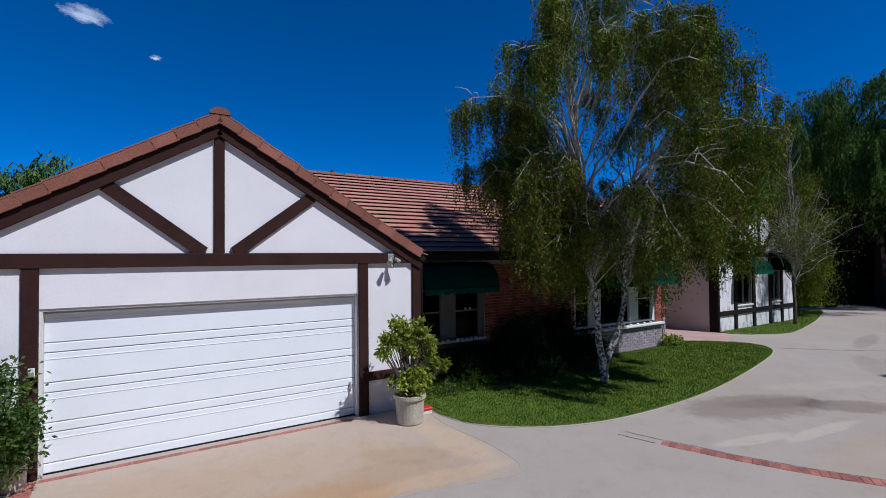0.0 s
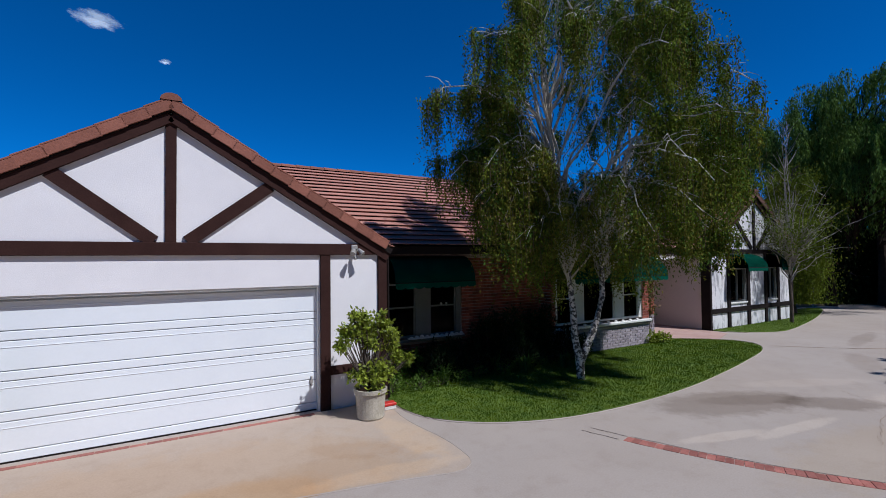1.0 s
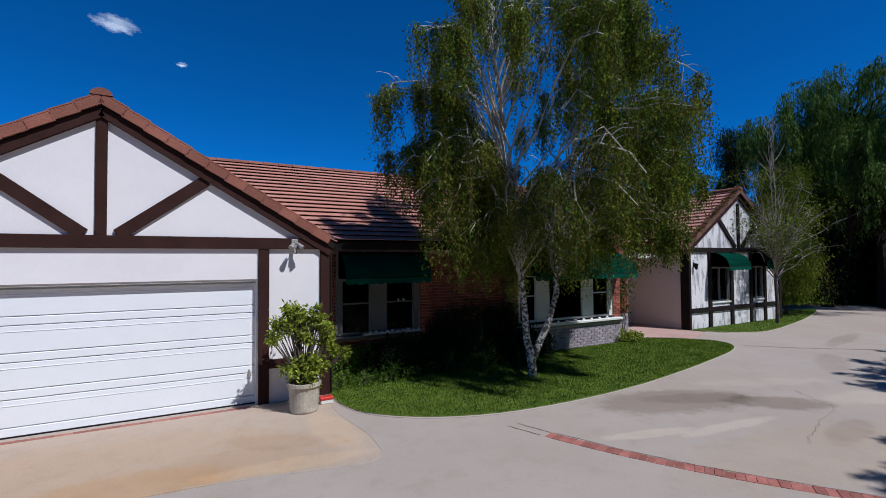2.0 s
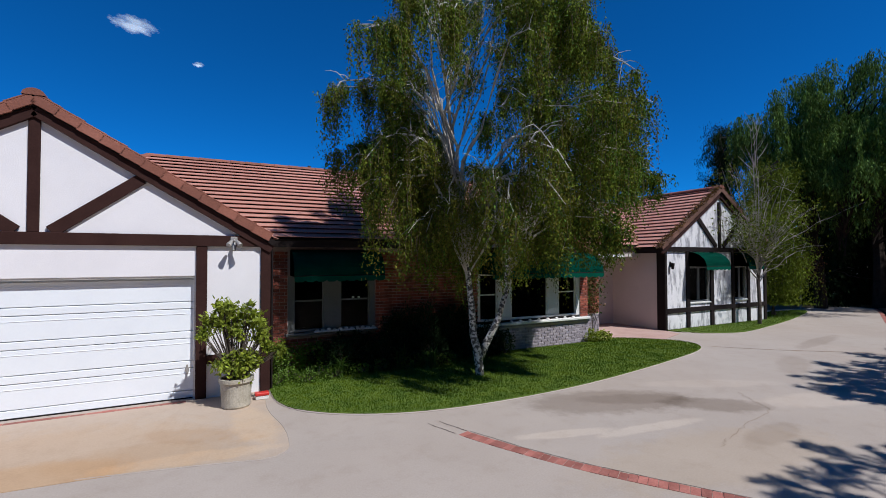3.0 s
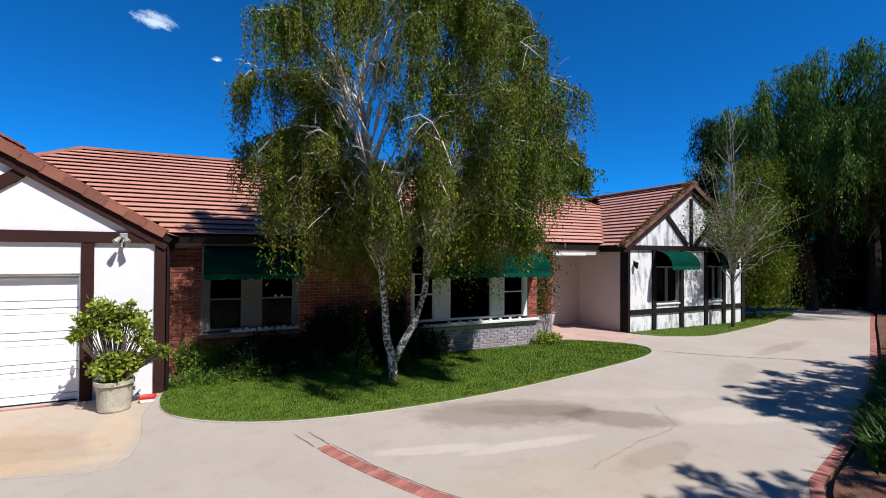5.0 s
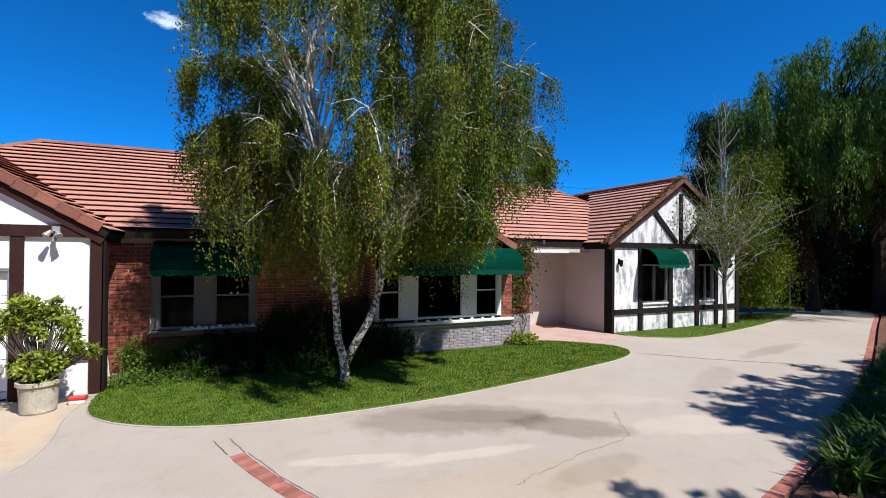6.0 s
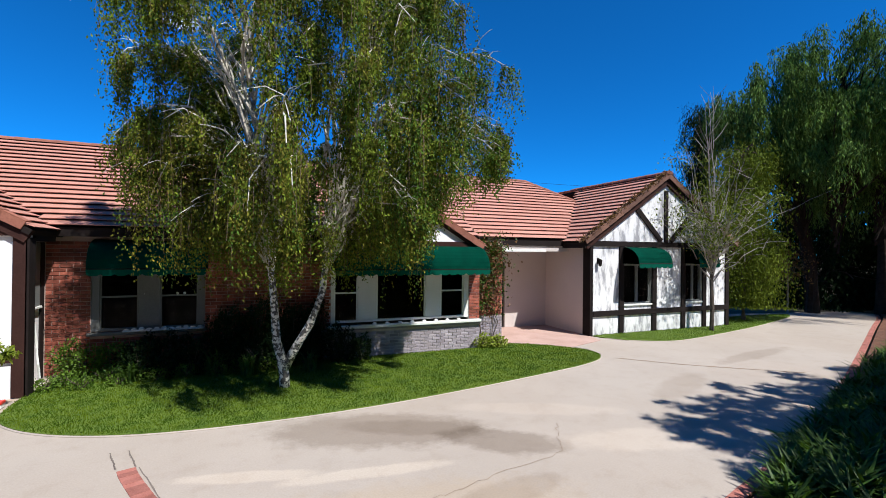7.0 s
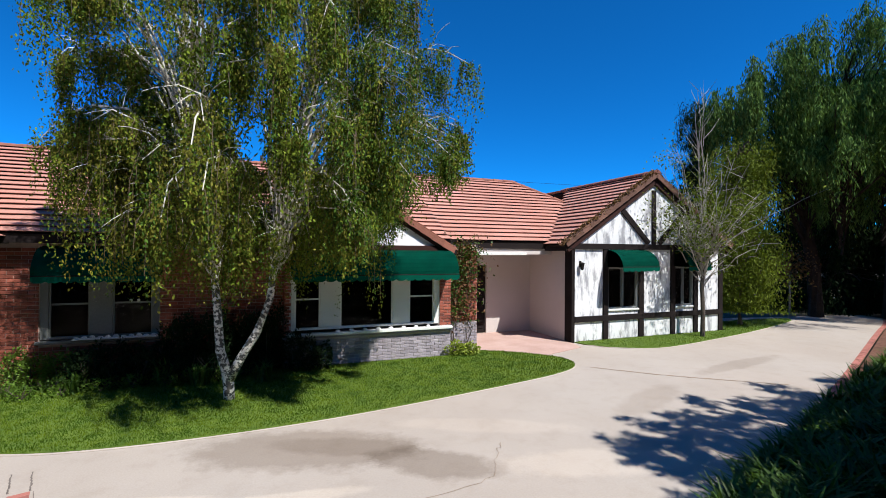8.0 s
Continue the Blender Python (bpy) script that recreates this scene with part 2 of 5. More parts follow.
# ---- building blocks ----
def part(name, bm, material, parent=None, label="", smooth=False):
    me = bpy.data.meshes.new(name)
    bm.to_mesh(me)
    bm.free()
    me.materials.append(material)
    if smooth:
        me.shade_smooth()
    ob = new(name, me)
    if parent is not None:
        ob.parent = parent
    return tagged(ob, label)


def thing(name, label, category, at=(0, 0, 0), group="", kind=""):
    return tagged(_empty(name, at), label, category, group, kind)


def _empty(name, at):
    ob = new(name)
    ob.empty_display_size = 0.2
    ob.location = at
    return ob


def box(bm, x0, x1, y0, y1, z0, z1, bevel=0.0):
    r = bmesh.ops.create_cube(bm, size=1.0, matrix=Matrix.Translation(((x0 + x1) / 2, (y0 + y1) / 2, (z0 + z1) / 2)) @ Matrix.Diagonal((x1 - x0, y1 - y0, z1 - z0, 1)))
    if bevel:
        edges = {e for v in r["verts"] for e in v.link_edges}
        bmesh.ops.bevel(bm, geom=list(edges), offset=bevel, segments=1, affect="EDGES")
    return bm


def boxes(*rows, bevel=0.0):
    bm = bmesh.new()
    for r in rows:
        box(bm, *r, bevel=bevel)
    return bm


def cells(xs, zs, gaps, y0, y1):
    """A wall as one connected shell of cells between the given lines, but for the cells named in gaps."""
    bm = bmesh.new()
    for i in range(len(xs) - 1):
        for k in range(len(zs) - 1):
            if (i, k) not in gaps:
                box(bm, xs[i], xs[i + 1], y0, y1, zs[k], zs[k + 1])
    bmesh.ops.remove_doubles(bm, verts=bm.verts, dist=1e-4)
    return bm


def prism(pts, y0, y1, bm=None):
    """A polygon in x, z drawn through from y0 to y1."""
    bm = bm or bmesh.new()
    a = [bm.verts.new((x, y0, z)) for x, z in pts]
    b = [bm.verts.new((x, y1, z)) for x, z in pts]
    n = len(pts)
    bm.faces.new(a)
    bm.faces.new(b[::-1])
    for i in range(n):
        bm.faces.new((a[i], b[i], b[(i + 1) % n], a[(i + 1) % n]))
    bmesh.ops.recalc_face_normals(bm, faces=bm.faces)
    return bm


def slab(pts, z0, z1):
    """A polygon in plan with vertical sides."""
    bm = bmesh.new()
    a = [bm.verts.new((x, y, z0)) for x, y in pts]
    b = [bm.verts.new((x, y, z1)) for x, y in pts]
    n = len(pts)
    bm.faces.new(a[::-1])
    bm.faces.new(b)
    for i in range(n):
        bm.faces.new((a[i], a[(i + 1) % n], b[(i + 1) % n], b[i]))
    bmesh.ops.triangulate(bm, faces=bm.faces)
    bmesh.ops.recalc_face_normals(bm, faces=bm.faces)
    return bm


def beam(x0, z0, x1, z1, w, y0, y1, bm=None):
    """A straight timber in a facade plane from one end to the other, of width w."""
    d = Vector((x1 - x0, z1 - z0)).normalized()
    n = Vector((-d.y, d.x)) * w / 2
    return prism([(x0 - n.x, z0 - n.y), (x1 - n.x, z1 - n.y), (x1 + n.x, z1 + n.y), (x0 + n.x, z0 + n.y)], y0, y1, bm)


def tube(bm, pts, radii, sides=6):
    rings = []
    for i, p in enumerate(pts):
        d = (pts[min(i + 1, len(pts) - 1)] - pts[max(i - 1, 0)]).normalized()
        u = d.orthogonal().normalized()
        v = d.cross(u)
        rings.append([bm.verts.new(p + (u * math.cos(a) + v * math.sin(a)) * radii[i]) for a in (2 * math.pi * k / sides for k in range(sides))])
    for a, b in zip(rings, rings[1:]):
        # nearest start so that the skin does not twist
        s = min(range(sides), key=lambda k: (a[0].co - b[k].co).length)
        for k in range(sides):
            bm.faces.new((a[k], a[(k + 1) % sides], b[(k + 1 + s) % sides], b[(k + s) % sides]))
    bm.faces.new(rings[0][::-1])
    bm.faces.new(rings[-1])
    return bm


def quick(name, verts, faces, material, parent=None, label=""):
    """A large mesh straight from arrays of corners (n, 4, 3) or lists."""
    me = bpy.data.meshes.new(name)
    v = np.asarray(verts, float)
    if faces is None:
        n, k = v.shape[:2]
        me.vertices.add(n * k)
        me.vertices.foreach_set("co", v.ravel())
        me.loops.add(n * k)
        me.loops.foreach_set("vertex_index", np.arange(n * k))
        me.polygons.add(n)
        me.polygons.foreach_set("loop_start", np.arange(n) * k)
        me.update(calc_edges=True)
    else:
        me.from_pydata(v.tolist(), [], faces)
    me.materials.append(material)
    ob = new(name, me)
    if parent is not None:
        ob.parent = parent
    return tagged(ob, label)


def leaf_cards(rng, at, along, length, width):
    """Pointed leaves as four-cornered blades at the given places, each along its own way, turned at random."""
    n = len(at)
    along = along / np.linalg.norm(along, axis=1, keepdims=True)
    side = np.cross(along, rng.normal(size=(n, 3)))
    side /= np.linalg.norm(side, axis=1, keepdims=True) + 1e-9
    ln = (length * rng.uniform(0.7, 1.3, n))[:, None]
    wd = (width * rng.uniform(0.7, 1.3, n))[:, None]
    mid = at + along * ln * 0.45
    return np.stack([at, mid + side * wd / 2, at + along * ln, mid - side * wd / 2], 1)


# ---- ground ----
ground = tagged(part("ground", slab([(-400, -400), (400, -400), (400, 400), (-400, 400)], -0.4, -0.06), DRY_GROUND), "dry bare ground beyond the driveway", "ground", kind="structure")

BORDER = [(30.5, 1.6), (28.8, 0.75), (26.0, -0.3), (20.5, -2.5), (17.2, -3.8), (13.2, -5.35), (10.2, -6.22), (8.1, -6.75), (7.4, -7.8), (7.3, -9.2), (7.5, -14.0)]
LAWN_EDGE = [(1.5, 1.5), (1.4, -0.2), (1.55, -0.95), (2.0, -1.5), (2.7, -1.95), (3.7, -2.27), (5.2, -2.36), (7.0, -2.26), (9.0, -1.92), (10.9, -1.52), (12.3, -1.18), (13.1, -0.75), (13.3, -0.05), (12.95, 0.5), (12.5, 0.95), (11.9, 1.4), (11.3, 1.6)]
LAWN_BACK = [(10.6, 1.72), (1.5, 1.72)]
LAWN2 = [(14.8, 1.62), (14.9, 1.2), (15.35, 0.62), (16.4, 0.12), (17.4, 0.2), (18.6, 0.42), (21.9, 1.12), (26.2, 2.4), (26.4, 3.0), (22.2, 3.2), (21.2, 1.64)]


def rounded(pts, times=2):
    """Corner cutting, for smooth curved edges."""
    for _ in range(times):
        out = [pts[0]]
        for a, b in zip(pts, pts[1:]):
            out += [(a[0] * 0.75 + b[0] * 0.25, a[1] * 0.75 + b[1] * 0.25), (a[0] * 0.25 + b[0] * 0.75, a[1] * 0.25 + b[1] * 0.75)]
        pts = out + [pts[-1]]
    return pts


drive_pts = [(-16, -14)] + rounded(BORDER)[::-1] + [(30.8, 2.6), (27.5, 3.2), (22.0, 4.3), (-16, 4.3)]
driveway = tagged(part("driveway", slab(drive_pts, -0.1, 0.0), CONCRETE), "pale stained concrete driveway", "driveway", kind="structure")
APRON_PTS = [(-16, 0.34), (-16, -2.2), (-4.4, -2.4), (-1.0, -2.48), (0.3, -2.72), (1.3, -3.0), (1.42, -2.0), (1.25, -1.0), (1.3, -0.2), (1.4, 0.34)]
apron = tagged(part("apron", slab([APRON_PTS[0]] + rounded(APRON_PTS[1:]), 0.0, 0.006), APRON), "peach-tinted concrete apron before the garage", "pavement", kind="structure")

# pale worn lip along the apron's curved edge
lip = bmesh.new()
edge = rounded(APRON_PTS[3:])
tube(lip, [Vector((x, y, 0.0)) for x, y in edge], [0.012] * len(edge), 6)
tagged(part("trim", lip, CONCRETE), "worn concrete joint along the apron", "joint", kind="structure")


def crack(pts, seed, width=0.008, wobble=0.03):
    rng = random.Random(seed)
    path = []
    for a, b in zip(pts, pts[1:]):
        for k in range(8):
            f = k / 8
            path.append(Vector((a[0] + (b[0] - a[0]) * f + rng.uniform(-wobble, wobble), a[1] + (b[1] - a[1]) * f + rng.uniform(-wobble, wobble), 0)))
    bm = bmesh.new()
    left, right = [], []
    for i, p in enumerate(path):
        d = (path[min(i + 1, len(path) - 1)] - path[max(i - 1, 0)]).normalized()
        n = Vector((-d.y, d.x, 0)) * width * rng.uniform(0.4, 1.0)
        left.append(bm.verts.new(p + n + Vector((0, 0, 0.004))))
        right.append(bm.verts.new(p - n + Vector((0, 0, 0.004))))
    for i in range(len(path) - 1):
        bm.faces.new((left[i], right[i], right[i + 1], left[i + 1]))
    return bm


tagged(part("crack", crack([(9.3, -3.95), (8.95, -4.4), (8.75, -4.8), (7.8, -4.98), (6.9, -5.2), (6.4, -5.35)], 3, 0.005), APRON_LINE), "thin dark crack across the driveway slab", "crack", kind="structure")

tagged(part("joint", crack([(13.3, -0.9), (14.3, -1.95), (15.2, -2.7), (16.4, -3.6)], 5, 0.035, 0.012), APRON_LINE), "brown joint across the far driveway", "joint", kind="structure")
for dx in (-0.1, 0.1):
    tagged(part("joint", crack([(3.47 + dx, -2.72), (3.56 + dx, -3.0), (3.66 + dx, -3.3)], 7, 0.012, 0.007), JOINT), "thin dark joint leading to the brick band", "joint", kind="structure")
tagged(part("joint", crack([(3.79, -3.3), (4.13, -4.15), (4.51, -4.9), (4.96, -5.6), (5.7, -6.66)], 8, 0.009, 0.006), JOINT), "thin dark joint beside the brick band", "joint", kind="structure")
for k, (inset, w) in enumerate(((0.16, 0.006), (0.40, 0.008), (0.56, 0.005))):
    tagged(part("crack", crack([(1.24 - inset, -1.3), (1.36 - inset, -2.0), (1.2 - inset * 0.9, -2.72 + inset * 0.5), (0.3 - inset * 0.3, -2.62 + inset * 0.7), (-0.8, -2.42 + inset)], 20 + k, w), APRON_LINE), "faint wavy crack near the apron's edge", "crack", kind="structure")

# lawns with a pale concrete kerb edge
lawn = tagged(part("lawn", slab(rounded(LAWN_EDGE) + LAWN_BACK, -0.02, 0.03), LAWN), "mown green lawn with a curved edge", "lawn", kind="structure")
lawn_far = tagged(part("lawn", slab(rounded(LAWN2), -0.02, 0.03), LAWN), "narrow green lawn strip beside the far wing", "lawn", kind="structure")
kerb = bmesh.new()
edge = rounded(LAWN_EDGE)
tube(kerb, [Vector((x, y, 0.0)) for x, y in edge], [0.022] * len(edge), 6)
tagged(part("kerb", kerb, CONCRETE), "low pale concrete kerb round the lawn", "kerb", kind="structure")
kerb = bmesh.new()
edge = rounded(LAWN2[1:8])
tube(kerb, [Vector((x, y, 0.0)) for x, y in edge], [0.022] * len(edge), 6)
tagged(part("kerb", kerb, CONCRETE), "low pale concrete kerb round the lawn strip", "kerb", kind="structure")


def inside(poly, x, y):
    hit = np.zeros(len(x), bool)
    for (x0, y0), (x1, y1) in zip(poly, poly[1:] + poly[:1]):
        hit ^= ((y0 > y) != (y1 > y)) & (x < (x1 - x0) * (y - y0) / (y1 - y0 + 1e-12) + x0)
    return hit


def grass(name, poly, count, height, label, seed):
    rng = np.random.default_rng(seed)
    xs, ys = [p[0] for p in poly], [p[1] for p in poly]
    x, y = rng.uniform(min(xs), max(xs), count), rng.uniform(min(ys), max(ys), count)
    keep = inside(poly, x, y)
    at = np.stack([x[keep], y[keep], np.full(keep.sum(), 0.025)], 1)
    along = rng.normal(size=at.shape) * 0.45
    along[:, 2] = 1.0
    tagged(quick(name, leaf_cards(rng, at, along, height, 0.009), None, GRASS), label, "grass", kind="stuff")


grass("grass", rounded(LAWN_EDGE) + LAWN_BACK, 125000, 0.036, "short mown lawn grass", 1)
grass("grass", rounded(LAWN2), 30000, 0.045, "lawn grass beside the far wing", 2)

# planting bed along the driveway, its soil banked a little
BED = rounded(BORDER[:-1])[::-1]
tagged(part("planting_bed", slab([(x, y - 0.22) for x, y in BED] + [(34, -0.9), (34, -14), (6.2, -14)], -0.06, 0.05), SOIL), "dark bark-covered planting bed beside the driveway", "planting bed", kind="structure")


# ---- the house ----
house = thing("house", "white stucco and red brick bungalow with dark timbering and terracotta roofs", "house")
GY = 0.36          # garage front
WY = 1.78          # main wall
BY = 1.27          # bay front
EY = 1.66          # far wing front
PR = 0.045         # how far timbers stand proud


def wall_part(bm, material, label):
    return part("wall", bm, material, house, label)


# garage walls
G_L, G_R, G_C, G_D0, G_D1, G_DT = -5.72, 1.44, -2.14, -4.3, 0.16, 2.24
GS = 0.606
G_S = 1.2          # garage side wall, behind the corner post
wall_part(cells((G_L, G_D0, G_D1, G_R), (0, G_DT, 2.92), {(1, 0)}, GY, GY + 0.2), STUCCO, "white stucco front wall of the garage")
part("gable", prism([(G_L, 2.92), (G_R, 2.92), (G_C, 2.92 + (G_R - G_C) * GS)], GY, GY + 0.2), STUCCO, house, "white stucco gable of the garage")
wall_part(boxes((G_S - 0.2, G_S, GY + 0.2, 9.0, 0, 2.92)), STUCCO, "white stucco side wall of the garage")
wall_part(boxes((G_L, G_L + 0.2, GY + 0.2, 9.0, 0, 2.92)), STUCCO, "white stucco side wall of the garage")
wall_part(boxes((G_L + 0.2, G_R - 0.2, 8.8, 9.0, 0, 2.92)), STUCCO, "white stucco back wall of the garage")


def timber(x0, z0, x1, z1, w, y, mat, proud=PR):
    part("timber", beam(x0, z0, x1, z1, w, y - proud, y + 0.01), mat, house)


def upright(x0, x1, z0, z1, y, mat, proud=PR):
    part("timber", boxes((x0, x1, y - proud, y + 0.01, z0, z1), bevel=0.006), mat, house)


for a, b in ((G_D0 - 0.18, G_D0), (G_D1, G_D1 + 0.18), (G_R - 0.18, G_R + 0.02), (G_L - 0.02, G_L + 0.16)):
    upright(a, b, 0.0 if b < G_R and a > G_L else 0.02, 2.78, GY, TIMBER)
upright(G_L - 0.02, G_R + 0.04, 2.78, 2.98, GY, TIMBER, PR + 0.012)
for a, b in ((G_D1 + 0.18, G_R - 0.18), (G_L + 0.16, G_D0 - 0.18)):
    upright(a, b, 0.62, 0.78, GY, TIMBER, PR - 0.004)
king_t = 2.92 + (G_R - G_C) * GS - 0.2
upright(G_C - 0.075, G_C + 0.075, 2.98, king_t - 0.03, GY, TIMBER)
for s in (-1, 1):
    timber(G_C + s * 0.22, 2.99, G_C + s * 1.46, 3.95, 0.19, GY, TIMBER, PR - 0.003)
    # barge board under the tiles
    timber(G_C + s * 0.02, 4.95, G_C + s * 3.62, 4.95 - 3.6 * GS, 0.24, GY, TIMBER, PR + 0.03)
# timber on the garage's side corner
part("timber", boxes((G_R - 0.01, G_R + PR, GY - PR, GY + 0.22, 0.02, 2.75), bevel=0.006), TIMBER_BLACK, house)
part("timber", boxes((G_S - 0.01, G_R + PR, GY + 0.22, WY - 0.3, 2.7, 2.92), bevel=0.006), TIMBER_BLACK, house)
part("side_panel", boxes((G_S + 0.001, G_S + 0.035, GY + 0.24, WY - 0.25, 1.46, 2.69), bevel=0.008), FRAME_GREY, house, "grey painted board on the garage's side")
part("side_panel_rail", boxes((G_S + 0.001, G_S + 0.06, GY + 0.22, WY - 0.2, 1.41, 1.455), bevel=0.006), FRAME_WHITE, house, "pale rail under the grey board")
part("timber", boxes((G_S + 0.001, G_S + 0.03, WY - 0.2, WY - 0.02, 0.02, 2.69), bevel=0.006), TIMBER_BLACK, house)
stake = thing("garden_stake", "crooked pale stake leaning on the garage's side wall", "stake", (1.36, 1.05, 0.02))
bm = bmesh.new()
tube(bm, [Vector((0.04, 0.05, 0.0)), Vector((0.02, 0.0, 0.4)), Vector((-0.03, 0.06, 0.8)), Vector((-0.05, 0.02, 1.1)), Vector((-0.11, 0.06, 1.4))], [0.022, 0.02, 0.024, 0.02, 0.014], 7)
part("pole", bm, FRAME_WHITE, stake)

# garage door: four sections, each pressed with shallow ribs
door = part("garage_door", boxes((G_D0 + 0.005, G_D1 - 0.005, GY + 0.17, GY + 0.195, 0.0, G_DT)), DOOR_WHITE, house, "white sectional overhead garage door, closed")
DX0, DX1 = G_D0 + 0.03, G_D1 - 0.03
for i in range(4):
    z0 = 0.02 + i * 0.54
    part("door_panel", boxes((DX0, DX1, GY + 0.125, GY + 0.17, z0 + 0.135, z0 + 0.528), bevel=0.006), DOOR_WHITE, door)
    part("door_rib", boxes((DX0, DX1, GY + 0.122, GY + 0.17, z0, z0 + 0.122), bevel=0.008), DOOR_WHITE, door)
    part("door_bead", boxes((DX0 + 0.02, DX1 - 0.02, GY + 0.119, GY + 0.126, z0 + 0.44, z0 + 0.452), bevel=0.003), DOOR_WHITE, door)
part("door_seal", boxes((DX0, DX1, GY + 0.12, GY + 0.17, 0.0, 0.018)), TIMBER_BLACK, door, "black rubber bottom seal")
part("door_handle", boxes((G_D1 - 0.16, G_D1 - 0.1, GY + 0.09, GY + 0.125, 0.50, 0.56), (G_D1 - 0.145, G_D1 - 0.115, GY + 0.085, GY + 0.125, 0.45, 0.62), bevel=0.004), LAMP_METAL, door, "grey metal lift handle")
for a, b in ((G_D0, G_D0 + 0.035), (G_D1 - 0.035, G_D1)):
    part("jamb", boxes((a, b, GY + 0.02, GY + 0.12, 0.0, G_DT - 0.04), bevel=0.004), FRAME_WHITE, house)
part("jamb", boxes((G_D0, G_D1, GY + 0.02, GY + 0.12, G_DT - 0.04, G_DT), bevel=0.004), FRAME_WHITE, house)

# main walls: core behind the bricks
MW0, MW1 = 1.98, 4.06
main_wall = wall_part(cells((G_S, MW0, MW1, 6.6), (0, 0.84, 2.15, 2.9), {(1, 1)}, WY, WY + 0.2), MORTAR_RED, "red brick wall with pale joints")
B0, B1, BW0, BW1 = 6.6, 10.65, 6.74, 10.34
bay_wall = wall_part(cells((B0, BW0, BW1, B1), (0, 0.72, 2.15, 2.75), {(1, 1)}, BY, BY + 0.2), MORTAR, "bay wall, greyish brick below and red brick beside its windows")
bay_side = wall_part(boxes((B0, B0 + 0.2, BY + 0.2, WY + 0.2, 0, 2.75)), MORTAR, "brick side wall of the bay")
wall_part(boxes((B1 - 0.2, B1, BY + 0.2, WY + 0.2, 0, 2.75)), MORTAR, "brick side wall of the bay")
pier_wall = wall_part(boxes((B1, 11.65, WY, WY + 0.25, 0, 2.96)), MORTAR_RED, "brick pier beside the entrance, red above and grey below")

# bay gable with its small roof
BC = (B0 + B1) / 2
BG = 0.6
bm = prism([(B0, 2.75), (B1, 2.75), (BC, 2.75 + (B1 - BC) * BG)], BY, BY + 0.2)
wall_part(bm, STUCCO, "small white stucco gable over the bay")
upright(B0, B1, 2.66, 2.84, BY, TIMBER)
upright(BC - 0.07, BC + 0.07, 2.84, 3.75, BY, TIMBER)
for s in (-1, 1):
    timber(BC + s * 0.02, 3.9, BC + s * 2.12, 3.9 - 2.1 * BG, 0.2, BY, TIMBER, PR + 0.03)

# entrance recess
RY = 4.0           # back of the recess
wall_part(boxes((14.73, 14.93, EY + 0.2, RY, 0.0, 2.95)), STUCCO_PINK, "shaded pinkish stucco side wall of the entrance recess")
wall_part(boxes((11.45, 11.65, WY + 0.25, RY, 0.0, 2.9)), STUCCO_PINK, "stucco side wall behind the brick pier")
wall_part(cells((11.45, 12.0, 13.06, 14.93), (0, 2.25, 3.0), {(1, 0)}, RY, RY + 0.2), STUCCO_PINK, "stucco back wall of the entrance recess")
part("timber", boxes((14.685, 14.73, EY - PR, EY + 0.3, 0.0, 2.85), bevel=0.006), TIMBER_BLACK, house)
part("timber", boxes((14.732, 14.80, EY - PR, EY + 0.01, 0.0, 2.8), bevel=0.006), TIMBER_BLACK, house)
entrance = part("door", boxes((12.02, 13.04, RY + 0.06, RY + 0.1, 0.02, 2.23), bevel=0.006), TIMBER_BLACK, house, "dark entrance door in shade")
for x0 in (12.1, 12.58):
    for z0, z1 in ((0.15, 0.95), (1.1, 2.1)):
        part("door_panel", boxes((x0, x0 + 0.38, RY + 0.045, RY + 0.062, z0, z1), bevel=0.008), TIMBER_BLACK, entrance)
part("door_handle", boxes((12.95, 12.99, RY + 0.03, RY + 0.06, 0.95, 1.15), bevel=0.006), LAMP_METAL, entrance, "dull metal door handle")
part("porch_beam", boxes((11.66, 14.68, 2.66, 2.82, 2.62, 2.86), bevel=0.006), STUCCO_PINK, house, "stuccoed beam over the entrance")
part("trim_board", boxes((11.72, 13.72, 2.56, 2.62, 2.60, 2.68), bevel=0.008), FRAME_WHITE, house, "white painted board under the eave, catching the sun")
part("porch_ceiling", boxes((11.66, 14.68, 2.82, RY, 2.86, 2.92)), STUCCO_PINK, house)
porch_floor = tagged(part("pavement", slab([(11.25, 1.45), (11.95, 1.35), (12.55, 0.92), (13.1, 0.5), (14.55, 1.0), (14.72, 1.66), (14.72, RY - 0.02), (11.66, RY - 0.02), (11.66, 1.76), (10.9, 1.76)], 0.0, 0.012), PINK_WALK), "pinkish paved walk to the entrance", "pavement", kind="structure")

# far wing
E_L, E_R, E_C, ES = 14.73, 21.0, 17.9, 0.66
EW0, EW1, EW2, EW3 = 16.06, 17.28, 18.82, 19.66
wall_part(cells((E_L + 0.002, EW0, EW1, EW2, EW3, E_R), (0, 0.95, 2.25, 2.85), {(1, 1), (3, 1)}, EY, EY + 0.2), STUCCO_OLD, "streaked white stucco front wall of the far wing")
part("gable", prism([(E_L, 2.85), (E_R, 2.85), (E_C, 2.85 + (E_R - E_C) * ES)], EY, EY + 0.2), STUCCO_OLD, house, "streaked white stucco gable of the far wing")
for row in ((E_R - 0.2, E_R, EY + 0.2, 9, 0, 2.85), (E_L + 0.2, E_R - 0.2, 8.8, 9, 0, 2.85), (14.2, 14.4, RY + 0.2, 9, 0, 2.85)):
    wall_part(boxes(row), STUCCO_OLD, "white stucco wall of the far wing")
